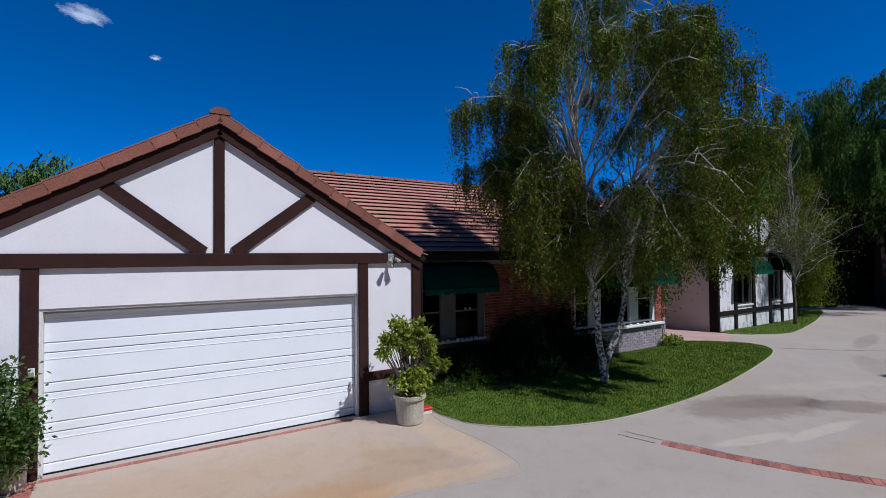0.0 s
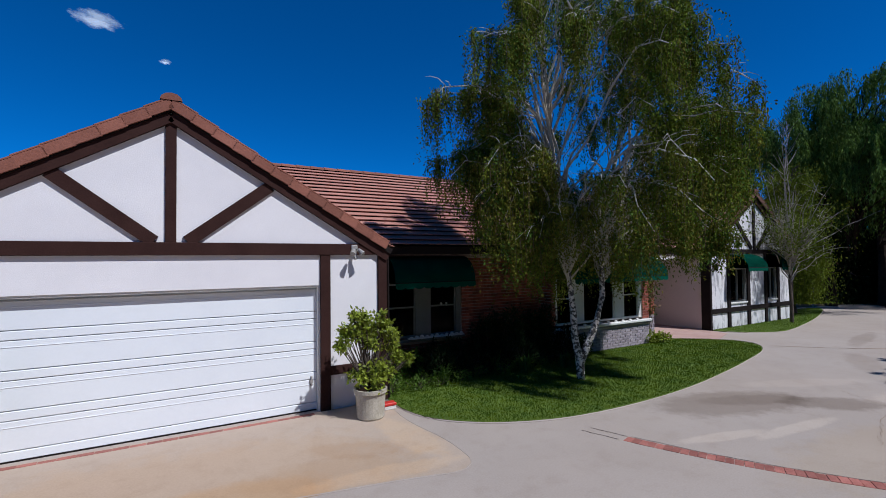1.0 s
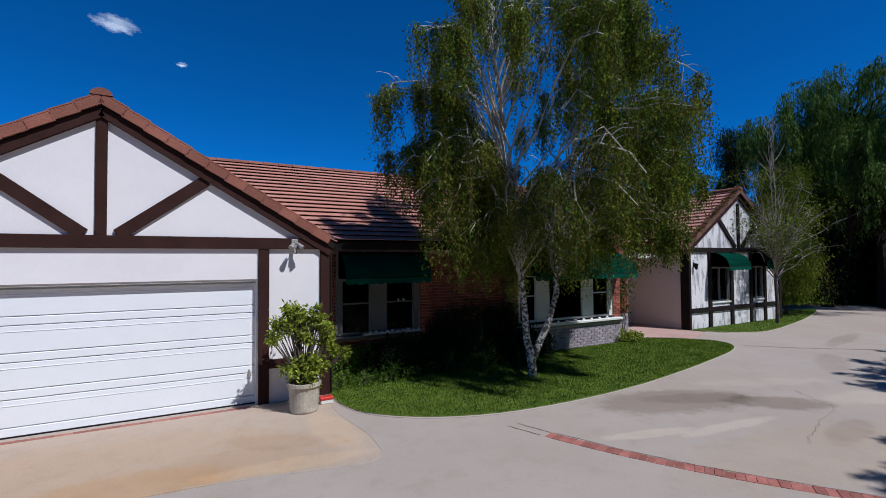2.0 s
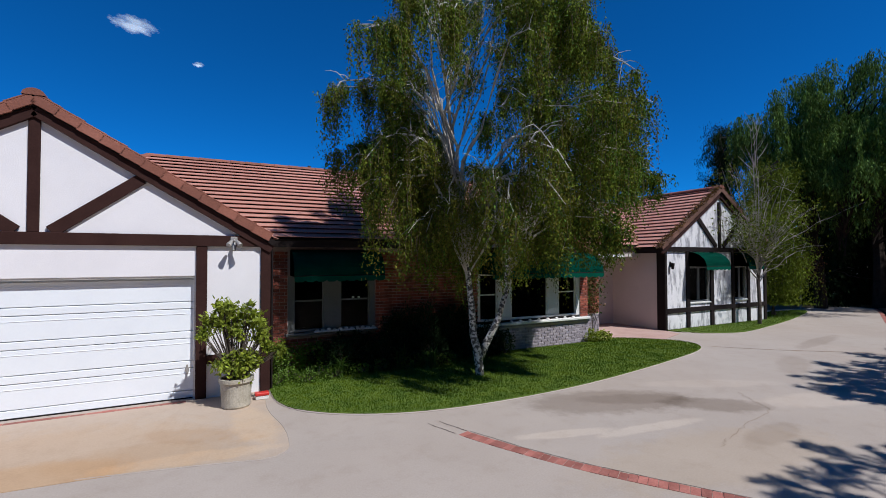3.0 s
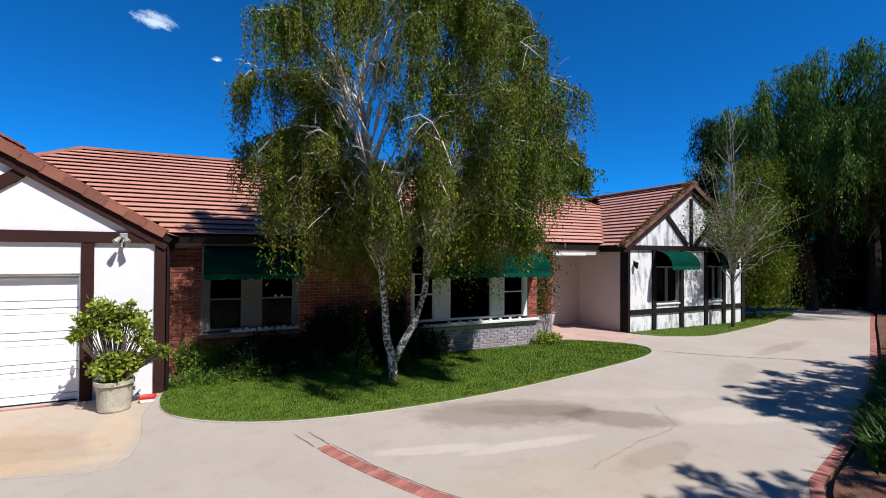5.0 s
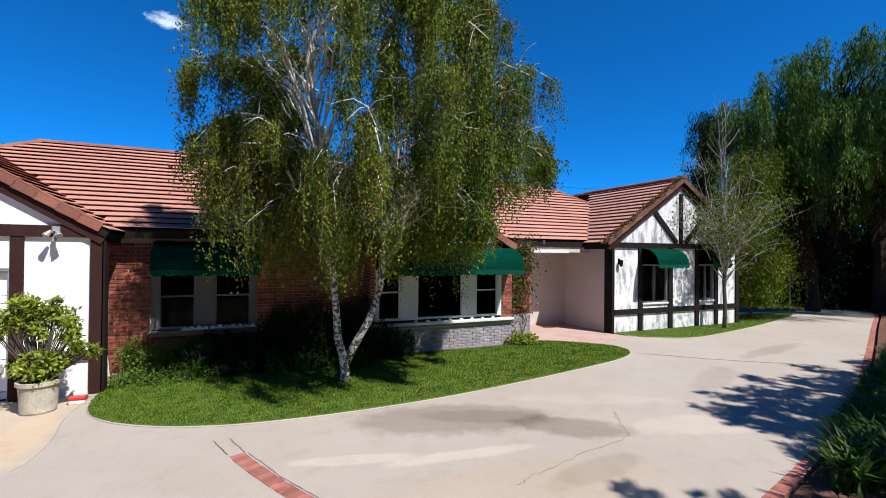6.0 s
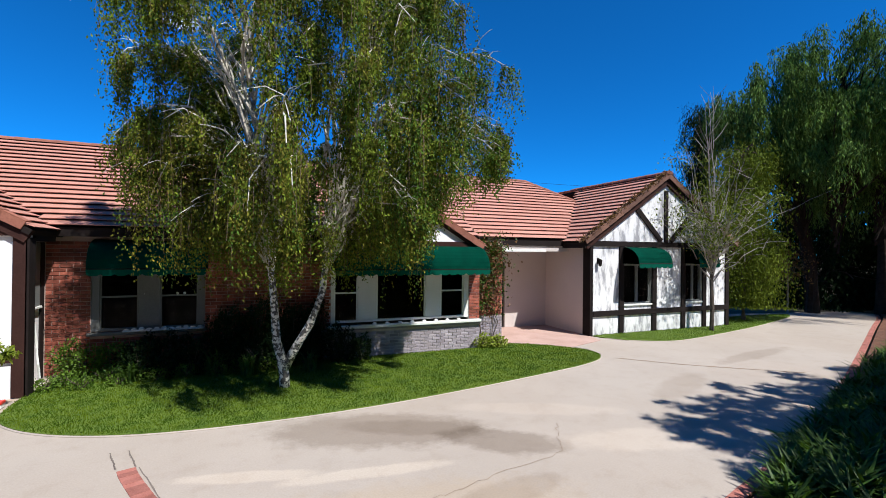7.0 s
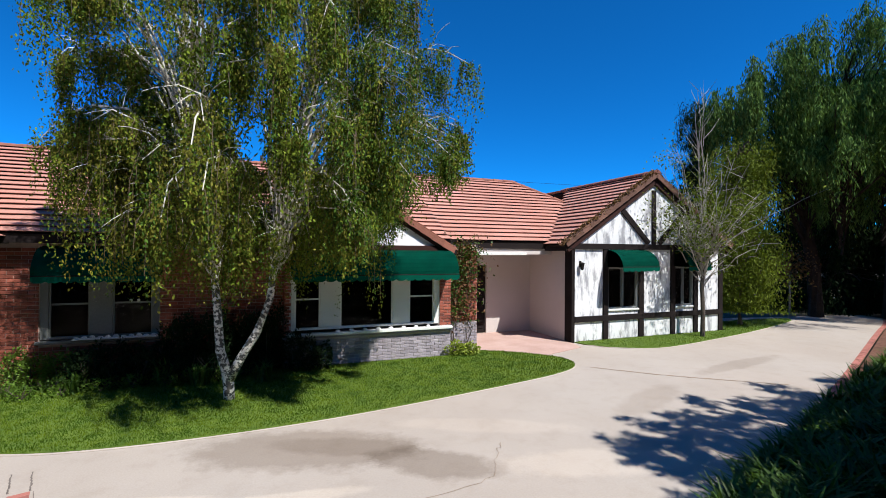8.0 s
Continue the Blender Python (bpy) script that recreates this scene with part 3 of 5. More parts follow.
for a, b in ((EW0 - 0.19, EW0), (EW1, EW1 + 0.2), (EW2 - 0.19, EW2), (EW3, EW3 + 0.19), (E_R - 0.16, E_R + 0.02)):
    upright(a, b, 0.0, 2.8, EY, TIMBER_BLACK)
upright(E_L + 0.08, E_R, 0.60, 0.77, EY, TIMBER_BLACK, PR + 0.008)
upright(E_L, E_R + 0.02, 2.8, 2.97, EY, TIMBER_BLACK, PR + 0.012)
upright(E_C - 0.08, E_C + 0.08, 2.97, 4.72, EY, TIMBER_BLACK)
for s in (-1, 1):
    timber(E_C + s * 0.22, 3.0, E_C + s * 1.28, 4.03, 0.17, EY, TIMBER_BLACK, PR - 0.003)
    timber(E_C + s * 0.02, 5.03, E_C + s * 3.4, 5.03 - 3.38 * ES, 0.22, EY, TIMBER, PR + 0.03)

# back walls of the main body
wall_part(boxes((1.44, 14.2, 9.4, 9.6, 0, 2.9)), STUCCO_OLD, "white stucco back wall")


# ---- roofs ----
def roof_slope(name, eave, u, s, span, length, label, pieces=(), course=0.252, width=0.33, seed=0, one=None):
    """A slope of flat interlocking tiles in overlapping courses. span(v) gives the slope's ends along the eave at v metres up;
    tiles that fall into one of the stretches of pieces become objects of their own."""
    rng = random.Random(seed)
    u, s = Vector(u).normalized(), Vector(s).normalized()
    nrm = u.cross(s)
    if nrm.z < 0:
        nrm = -nrm
    eave = Vector(eave)
    deck_v, deck_f = [], []
    k = max(2, int(length / course))
    for i in range(k + 1):
        v = length * i / k
        a, b = span(v)
        for w in (a, b):
            deck_v.append(eave + u * w + s * v)
        for w in (a, b):
            deck_v.append(eave + u * w + s * v - nrm * 0.1)
    for i in range(k):
        q = 4 * i
        deck_f += [(q, q + 1, q + 5, q + 4), (q + 2, q + 6, q + 7, q + 3), (q, q + 4, q + 6, q + 2), (q + 1, q + 3, q + 7, q + 5)]
    deck_f += [(0, 2, 3, 1), (4 * k, 4 * k + 1, 4 * k + 3, 4 * k + 2)]
    deck = quick("roof", deck_v, deck_f, TIMBER_BLACK, house, label)

    def tile_corners(w):
        lo, hi, t = 0.0, course + 0.05, 0.014
        g = 0.001
        return [Vector(p) for p in ((g, lo, 0.058), (w - g, lo, 0.058), (w - g, hi, 0.0), (g, hi, 0.0), (g, lo, 0.058 + t), (w - g, lo, 0.058 + t), (w - g, hi, 0.014), (g, hi, 0.014))]

    faces = [(4, 5, 6, 7), (0, 1, 5, 4), (1, 2, 6, 5), (3, 7, 6, 2), (0, 4, 7, 3)]
    mesh = None
    vs, fs, count = [], [], 0
    basis = Matrix((u, s, nrm)).transposed().to_4x4()
    rows = int(length / course + 0.5)
    for r in range(rows):
        v = r * course
        a, b = span(min(length, v + course * 0.5))
        x = math.floor(a / width) * width + (width / 2 if r % 2 else 0)
        while x < b:
            x0, x1 = max(x, a), min(x + width, b)
            if x1 - x0 > 0.05:
                m = Matrix.Translation(eave + u * x0 + s * (v + rng.uniform(-0.003, 0.003)) + nrm * rng.uniform(0.0, 0.003)) @ basis @ Matrix.Rotation(radians(rng.uniform(-0.25, 0.25)), 4, "Z")
                whole = x1 - x0 > width - 1e-4
                if whole and count < 290 and any(p0 <= x0 <= p1 and q0 <= v <= q1 for p0, p1, q0, q1 in pieces):
                    if mesh is None:
                        mesh = bpy.data.meshes.new("tile")
                        mesh.from_pydata([tuple(p) for p in tile_corners(width)], [], faces)
                        mesh.materials.append(TILE_ONE)
                    ob = new("tile", mesh)
                    ob.parent = deck
                    ob.matrix_basis = m
                    count += 1
                else:
                    o = len(vs)
                    vs += [tuple(m @ p) for p in tile_corners(x1 - x0)]
                    fs += [tuple(i + o for i in f) for f in faces]
            x += width
    rest = quick("tiles", vs, fs, TILE, deck)
    tagged(rest, "courses of terracotta roof tiles", kind="stuff")
    return deck


MZ, MY0, MYR, MRZ = 2.98, 1.43, 5.7, 5.38          # main roof: eave and ridge
QZ, QY0, QYR, QRZ = 3.0, 2.6, 6.65, 5.52           # its part over the entrance, set back
MS, QS = (MRZ - MZ) / (MYR - MY0), (QRZ - QZ) / (QYR - QY0)
ml, ql = math.hypot(MRZ - MZ, MYR - MY0), math.hypot(QRZ - QZ, QYR - QY0)
GE_R, GZ_A = G_R + 0.1, 5.11
EE_L, EZ_A = 14.4, 5.22
RX0, RXS, RX1 = -1.1, 10.72, 15.5                  # ridge ends and the step between the two parts


def main_span(v):
    z = MZ + (MRZ - MZ) * v / ml
    return G_C + (GZ_A - z) / GS - 0.05 if z < GZ_A - 0.1 else RX0 - (MRZ - z) / MS, RXS


def entrance_span(v):
    z = QZ + (QRZ - QZ) * v / ql
    wing = E_C - (EZ_A - z) / ES
    hip = RX1 + (QRZ - z) / QS
    return RXS, min(wing, hip) if z < EZ_A else hip


roof_slope("roof", (0, MY0, MZ), (1, 0, 0), (0, MYR - MY0, MRZ - MZ), main_span, ml, "front slope of the main roof, terracotta tiles in even courses", pieces=((2.0, 6.0, 0.0, 1.6),), seed=1)
roof_slope("roof", (0, QY0, QZ), (1, 0, 0), (0, QYR - QY0, QRZ - QZ), entrance_span, ql, "front slope of the roof over the entrance", seed=11)
bm = prism([(MY0 + 0.05, MZ - 0.1), (QY0 + 0.1, QZ - 0.1), (QYR, QRZ - 0.05), (MYR, MRZ - 0.02)], RXS - 0.1, RXS)
for v in bm.verts:
    v.co = (v.co.y, v.co.x, v.co.z)
bmesh.ops.recalc_face_normals(bm, faces=bm.faces)
wall_part(bm, STUCCO, "stucco cheek where the roof steps back")

# hips and back slopes
roof_slope("roof", (RX1 + (QRZ - QZ) / QS, 0, QZ), (0, 1, 0), (-(QYR - QY0), 0, QRZ - QZ), lambda v: (QY0 + (QYR - QY0) * v / ql, 2 * QYR - QY0 - (QYR - QY0) * v / ql), ql, "hipped end of the main roof", seed=2)
roof_slope("roof", (0, 2 * MYR - MY0, MZ), (1, 0, 0), (0, MY0 - MYR, MRZ - MZ), lambda v: (RX0 - (MYR - MY0) * (ml - v) / ml, RXS), ml, "back slope of the main roof", seed=3, width=0.66)
roof_slope("roof", (0, 2 * QYR - QY0, QZ), (1, 0, 0), (0, QY0 - QYR, QRZ - QZ), lambda v: (RXS, RX1 + (QYR - QY0) * (ql - v) / ql), ql, "back slope of the roof over the entrance", seed=14, width=0.66)
roof_slope("roof", (RX0 - (MYR - MY0), 0, MZ), (0, 1, 0), (MYR - MY0, 0, MRZ - MZ), lambda v: (MY0 + (MYR - MY0) * v / ml, 2 * MYR - MY0 - (MYR - MY0) * v / ml), ml, "hipped end of the main roof", seed=4, width=0.66)

# garage roof
gl = math.hypot(GE_R - G_C, (GE_R - G_C) * GS)
gz = GZ_A - (GE_R - G_C) * GS
for s in (1, -1):
    roof_slope("roof", (G_C + s * (GE_R - G_C), 0, gz), (0, 1, 0), (-s * (GE_R - G_C), 0, GZ_A - gz), lambda v: (GY - 0.1, 6.5), gl, "tiled slope of the garage roof", seed=5 + s, pieces=((0, 1.6, 0, 4.2),) if s > 0 else ())
# far wing roof
ez = EZ_A - (E_C - EE_L) * ES
el = math.hypot(E_C - EE_L, EZ_A - ez)


def wing_span(v):
    z = ez + (EZ_A - ez) * v / el
    return EY - 0.12, min(max(QY0 + (z - QZ) / QS + 0.05, EY + 0.3), 6.6)


roof_slope("roof", (EE_L, 0, ez), (0, 1, 0), (E_C - EE_L, 0, EZ_A - ez), wing_span, el, "tiled slope of the far wing's roof above the entrance", seed=9, pieces=((0.7, 3.0, 0.0, 4.4),))
roof_slope("roof", (2 * E_C - EE_L, 0, ez), (0, 1, 0), (EE_L - E_C, 0, EZ_A - ez), lambda v: (EY - 0.12, 8.8), el, "tiled slope of the far wing's roof", seed=10, width=0.5)
# bay roof
BE = B1 + 0.14
bz = 3.98 - (BE - BC) * BG
bl = math.hypot(BE - BC, 3.98 - bz)
for s in (1, -1):
    roof_slope("roof", (BC + s * (BE - BC), 0, bz), (0, 1, 0), (-s * (BE - BC), 0, 3.98 - bz), lambda v: (BY - 0.1, max(MY0 + (bz + (3.98 - bz) * v / bl - MZ) / MS + 0.05, BY + 0.5)), bl, "small tiled roof slope over the bay", seed=12 + s)


def rake(apex_x, apex_z, slope, run, y, side, length=0.345, material=RAKE):
    """Rake tiles along a gable edge: folded caps, each lapping over the one below."""
    d = Vector((side, 0, -slope)).normalized()
    n = int(run * math.hypot(1, slope) / length)
    bm = bmesh.new()
    w, h = 0.17, 0.15
    for y0, y1, z0, z1 in ((-0.02, w, 0.0, 0.028), (-0.02, 0.008, -h, 0.0)):
        box(bm, 0, length + 0.03, y0, y1, z0, z1)
    bmesh.ops.bevel(bm, geom=bm.edges[:], offset=0.006, segments=1, affect="EDGES")
    me = bpy.data.meshes.new("rake_tile")
    bm.to_mesh(me)
    bm.free()
    me.materials.append(material)
    nrm = Vector((slope * side, 0, 1)).normalized()
    rng = random.Random(int(apex_x * 10) + side)
    for i in range(n):
        p = Vector((apex_x, y, apex_z)) + d * (i * length + 0.02) + nrm * (0.012 + rng.uniform(0, 0.006))
        tilt = Matrix.Rotation(radians(2.2 + rng.uniform(-0.5, 0.5)), 4, "Y")
        x_axis, y_axis = d, Vector((0, 1, 0))
        b = Matrix((x_axis, y_axis, nrm)).transposed().to_4x4()
        ob = new("rake_tile", me)
        ob.parent = house
        ob.matrix_basis = Matrix.Translation(p) @ b @ tilt.inverted()


for s in (-1, 1):
    rake(G_C, GZ_A + 0.05, GS, 3.72, GY - 0.11, s)
    rake(E_C, EZ_A + 0.05, ES, 3.5, EY - 0.13, s, material=RAKE_OLD)
    rake(BC, 4.02, BG, 2.2, BY - 0.11, s)


def ridge_caps(a, b, material, size=0.13, length=0.4):
    """Half-round ridge tiles, each lapping the next."""
    a, b = Vector(a), Vector(b)
    d = (b - a).normalized()
    n = max(1, int((b - a).length / length))
    bm = bmesh.new()
    ring0, ring1 = [], []
    for k in range(7):
        t = math.pi * k / 6
        ring0.append(bm.verts.new((0, math.cos(t) * size, math.sin(t) * size * 0.75)))
        ring1.append(bm.verts.new((length + 0.04, math.cos(t) * size * 0.86, math.sin(t) * size * 0.65)))
    for k in range(6):
        bm.faces.new((ring0[k], ring0[k + 1], ring1[k + 1], ring1[k]))
    bm.faces.new(ring0[::-1])
    bm.faces.new(ring1)
    bmesh.ops.recalc_face_normals(bm, faces=bm.faces)
    me = bpy.data.meshes.new("ridge_tile")
    bm.to_mesh(me)
    bm.free()
    me.materials.append(material)
    side = Vector((0, 0, 1)).cross(d).normalized()
    basis = Matrix((d, side, d.cross(side))).transposed().to_4x4()
    for i in range(n):
        ob = new("ridge_tile", me)
        ob.parent = house
        ob.matrix_basis = Matrix.Translation(a + d * (i * (b - a).length / n)) @ basis


ridge_caps((RX0, MYR, MRZ), (RXS, MYR, MRZ), RAKE)
ridge_caps((RXS, QYR, QRZ), (RX1, QYR, QRZ), RAKE)
ridge_caps((RX0, MYR, MRZ), (RX0 - 1.5, MYR - 1.5, MRZ - 1.5 * MS), RAKE)
ridge_caps((RX1, QYR, QRZ), (RX1 + 1.5, QYR - 1.5, QRZ - 1.5 * QS), RAKE)
ridge_caps((G_C, GY - 0.14, GZ_A + 0.04), (G_C, 5.0, GZ_A + 0.04), RAKE, 0.15)
ridge_caps((E_C, EY - 0.16, EZ_A + 0.04), (E_C, 6.5, EZ_A + 0.04), RAKE, 0.15)
ridge_caps((BC, BY - 0.12, 4.02), (BC, 3.2, 4.02), RAKE)

# fascias and gutter line
part("fascia", boxes((G_R + PR + 0.002, B0, MY0 + 0.02, MY0 + 0.06, MZ - 0.17, MZ + 0.0)), TIMBER_BLACK, house, "near-black eaves fascia")
part("pier_cap", boxes((B1 + 0.003, 11.68, WY - 0.05, QY0 + 0.02, 2.965, 3.0)), TIMBER_BLACK, house, "dark timber cap over the pier")
part("fascia", boxes((RXS, EE_L + 0.3, QY0 + 0.02, QY0 + 0.06, QZ - 0.2, QZ + 0.0)), TIMBER_BLACK, house, "near-black eaves fascia")
part("fascia", boxes((EE_L + 0.03, EE_L + 0.07, EY - 0.1, QY0 + 0.4, ez - 0.17, ez + 0.0)), TIMBER_BLACK, house, "near-black eaves fascia")
part("soffit", boxes((G_R + 0.1, B0, MY0 + 0.06, WY, MZ - 0.12, MZ - 0.09)), TIMBER_BLACK, house)
part("soffit", boxes((EE_L + 0.07, E_L - 0.05, EY - 0.08, RY, ez - 0.1, ez - 0.07)), TIMBER_BLACK, house)


# ---- windows ----
def window(x0, x1, z0, z1, y, label, bays, material, sill=True):
    """Bays of sashes between broad mullions; each bay: x0, x1, whether it is split by a meeting rail."""
    # black sheet just behind the panes, painted in place of the dim room
    win = part("window", boxes((x0, x1, y + 0.16, y + 0.19, z0, z1)), ROOM_SHADE, house, label)
    fr = 0.06
    part("frame", boxes((x0, bays[0][0], y + 0.02, y + 0.1, z0, z1), bevel=0.006), material, win)
    part("frame", boxes((bays[-1][1], x1, y + 0.02, y + 0.1, z0, z1), bevel=0.006), material, win)
    part("frame", boxes((bays[0][0], bays[-1][1], y + 0.02, y + 0.1, z1 - 0.06, z1), bevel=0.006), material, win)
    part("frame", boxes((bays[0][0], bays[-1][1], y + 0.015, y + 0.1, z0, z0 + 0.055), bevel=0.006), material, win)
    for (a, b, _), (c, d, _) in zip(bays, bays[1:]):
        part("mullion", boxes((b, c, y + 0.03, y + 0.1, z0 + 0.055, z1 - 0.06), bevel=0.006), material, win)
    for a, b, split in bays:
        t = 0.028
        for p, q in ((a, a + t), (b - t, b)):
            part("sash", boxes((p, q, y + 0.05, y + 0.085, z0 + 0.055, z1 - 0.06)), material, win)
        if split:
            zm = z0 + (z1 - z0) * 0.55
            part("meeting_rail", boxes((a + t, b - t, y + 0.045, y + 0.085, zm - 0.018, zm + 0.018), bevel=0.004), material, win)
        g = part("pane", boxes((a + t, b - t, y + 0.064, y + 0.070, z0 + 0.055, z1 - 0.06)), GLASS, win)
        g.visible_shadow = False
    return win


window(MW0, MW1, 0.86, 2.15, WY, "paired sash window with broad grey mullion, black sheet inside", ((2.12, 2.80, True), (3.2, 3.92, True)), FRAME_GREY)
window(BW0, BW1, 0.86, 2.15, BY, "wide bay window, a large pane between two sash windows", ((6.82, 7.38, True), (7.85, 9.12, False), (9.55, 10.2, True)), FRAME_WHITE)
window(EW0, EW1, 0.95, 2.25, EY, "tall dark window of the far wing", ((16.12, 16.64, False), (16.7, 17.22, False)), FRAME_GREY)
window(EW2, EW3, 0.95, 2.25, EY, "dark window of the far wing", ((18.88, 19.22, False), (19.27, 19.6, False)), FRAME_GREY)
part("sill", boxes((BW0 - 0.1, B1 + 0.02, BY - 0.12, BY + 0.03, 0.73, 0.80), bevel=0.012), FRAME_WHITE, house, "projecting white sill under the bay window")
part("sill", boxes((BW0 - 0.2, B1 + 0.03, BY - 0.08, BY + 0.02, 0.68, 0.728), bevel=0.008), BRICK_GREY, house, "grey brick ledge")
part("sill", boxes((MW0 - 0.05, MW1 + 0.05, WY - 0.1, WY + 0.03, 0.78, 0.845), bevel=0.012), FRAME_GREY, house, "grey painted sill")
for x0, x1 in ((EW0, EW1), (EW2, EW3)):
    part("sill", boxes((x0, x1, EY - 0.05, EY + 0.03, 0.89, 0.95), bevel=0.01), FRAME_WHITE, house)
# scalloped white edging along the sills
for i in range(8):
    bm = bmesh.new()
    bmesh.ops.create_uvsphere(bm, u_segments=8, v_segments=5, radius=0.055, matrix=Matrix.Diagonal((1.1, 0.7, 0.8, 1)))
    ob = part("sill_knob", bm, FRAME_WHITE, house)
    ob.location = (7.78 + i * 0.32, BY - 0.06, 0.815)


# ---- awnings ----
def awning(x0, x1, y, z_top, z_bot, reach, label):
    """A convex canvas awning: a quarter barrel with closed rounded ends, a straight valance and a frame of thin bars."""
    top = thing("awning", label, "awning", (x0, y, z_bot), group="window awnings")
    w, h, n, m = x1 - x0, z_top - z_bot, 9, 8
    bm = bmesh.new()
    rows = []
    for i in range(n + 1):
        a = math.pi / 2 * i / n
        rows.append([bm.verts.new((w * k / m, -reach * math.sin(a) - 0.002, h * math.cos(a) + 0.0)) for k in range(m + 1)])
    for a, b in zip(rows, rows[1:]):
        for k in range(m):
            bm.faces.new((a[k], a[k + 1], b[k + 1], b[k]))
    for k, end in ((0, 0), (m, 1)):
        c = bm.verts.new((0 if not end else w, 0, 0))
        for a, b in zip(rows, rows[1:]):
            bm.faces.new((c, a[k], b[k]))
    bmesh.ops.solidify(bm, geom=bm.faces[:], thickness=0.006)
    part("canopy", bm, CANVAS, top, smooth=False)
    n = int(w / 0.22)
    low = []
    for i in range(n):
        xa, xb = w * i / n, w * (i + 1) / n
        low += [(xa + 0.01, -0.09), (xa + (xb - xa) * 0.25, -0.125), (xa + (xb - xa) * 0.75, -0.125)]
    bm = prism([(0, 0)] + low + [(w, -0.09), (w, 0)], -reach - 0.008, -reach - 0.002)
    bmesh.ops.triangulate(bm, faces=[f for f in bm.faces if len(f.verts) > 4])
    part("valance", bm, CANVAS, top, "scalloped green valance")
    bm = bmesh.new()
    tube(bm, [Vector((0.01, 0, 0.01)), Vector((0.01, -reach, 0.01)), Vector((w - 0.01, -reach, 0.01)), Vector((w - 0.01, 0, 0.01))], [0.012] * 4, 6)
    part("frame", bm, TIMBER_BLACK, top)
    return top


awning(2.03, 4.12, WY - 0.005, 2.76, 2.16, 0.55, "dark green canvas awning over the paired window")
awning(6.72, 10.58, BY - 0.05, 2.72, 2.14, 0.68, "green canvas awning over the bay window")
awning(16.0, 17.42, EY - 0.06, 2.78, 2.26, 0.65, "dark green barrel awning over the far wing's window")
awning(18.75, 19.75, EY - 0.06, 2.78, 2.26, 0.55, "dark green barrel awning over the far wing's smaller window")


# ---- lamps ----
def flood_lamp(x, z, y):
    top = thing("wall_lamp", "small grey twin-headed floodlight fixed under the gable beam", "lamp", (x, y, z), group="garage floodlights")
    part("base_plate", boxes((-0.06, 0.06, -0.03, 0.0, -0.06, 0.06), bevel=0.01), LAMP_METAL, top)
    bm = bmesh.new()
    tube(bm, [Vector((0, -0.02, 0)), Vector((0, -0.08, 0.0)), Vector((0, -0.12, -0.03))], [0.018] * 3, 8)
    part("arm", bm, LAMP_METAL, top)
    for s in (-1, 1):
        bm = bmesh.new()
        d = Vector((s * 0.45, -0.55, -0.7)).normalized()
        c = Vector((s * 0.04, -0.12, -0.02))
        tube(bm, [c, c + d * 0.04, c + d * 0.11, c + d * 0.125], [0.024, 0.036, 0.052, 0.052], 10)
        part("lamp_head", bm, LAMP_METAL, top)
    bm = bmesh.new()
    tube(bm, [Vector((0.0, -0.03, -0.06)), Vector((0.0, -0.06, -0.14)), Vector((0.0, -0.09, -0.2))], [0.03, 0.036, 0.03], 8)
    part("sensor", bm, LAMP_METAL, top)


flood_lamp(0.78, 2.9, GY - PR - 0.012)
flood_lamp(-4.95, 2.9, GY - PR - 0.012)
lantern = thing("wall_lamp", "small black wall lantern on the far wing", "lamp", (15.02, EY, 2.3))
part("bracket", boxes((-0.03, 0.03, -0.1, 0.0, 0.06, 0.1), (-0.04, 0.04, -0.012, 0, -0.05, 0.14), bevel=0.004), TIMBER_BLACK, lantern)
bm = bmesh.new()
tube(bm, [Vector((0, -0.1, 0.1)), Vector((0, -0.1, 0.07)), Vector((0, -0.1, -0.1)), Vector((0, -0.1, -0.13))], [0.02, 0.075, 0.05, 0.02], 6)
part("lantern_body", bm, TIMBER_BLACK, lantern)


# ---- planters ----
def planter(at, r, h, label, group=""):
    top = thing("planter", label, "planter", at, group=group)
    bm = bmesh.new()
    prof = [(r * 0.80, 0.0), (r * 0.86, h * 0.06), (r * 0.9, h * 0.5), (r * 0.96, h * 0.86), (r * 1.06, h * 0.88), (r * 1.06, h), (r * 0.92, h), (r * 0.9, h * 0.9)]
    n = 28
    rings = [[bm.verts.new((a * math.cos(2 * math.pi * k / n), a * math.sin(2 * math.pi * k / n), z)) for k in range(n)] for a, z in prof]
    for a, b in zip(rings, rings[1:]):
        for k in range(n):
            bm.faces.new((a[k], a[(k + 1) % n], b[(k + 1) % n], b[k]))
    bm.faces.new(rings[0][::-1])
    part("pot", bm, CERAMIC, top, smooth=False)
    bm = bmesh.new()
    bmesh.ops.create_circle(bm, cap_ends=True, segments=n, radius=r * 0.91, matrix=Matrix.Translation((0, 0, h * 0.9)))
    part("soil", bm, SOIL, top)
    return top


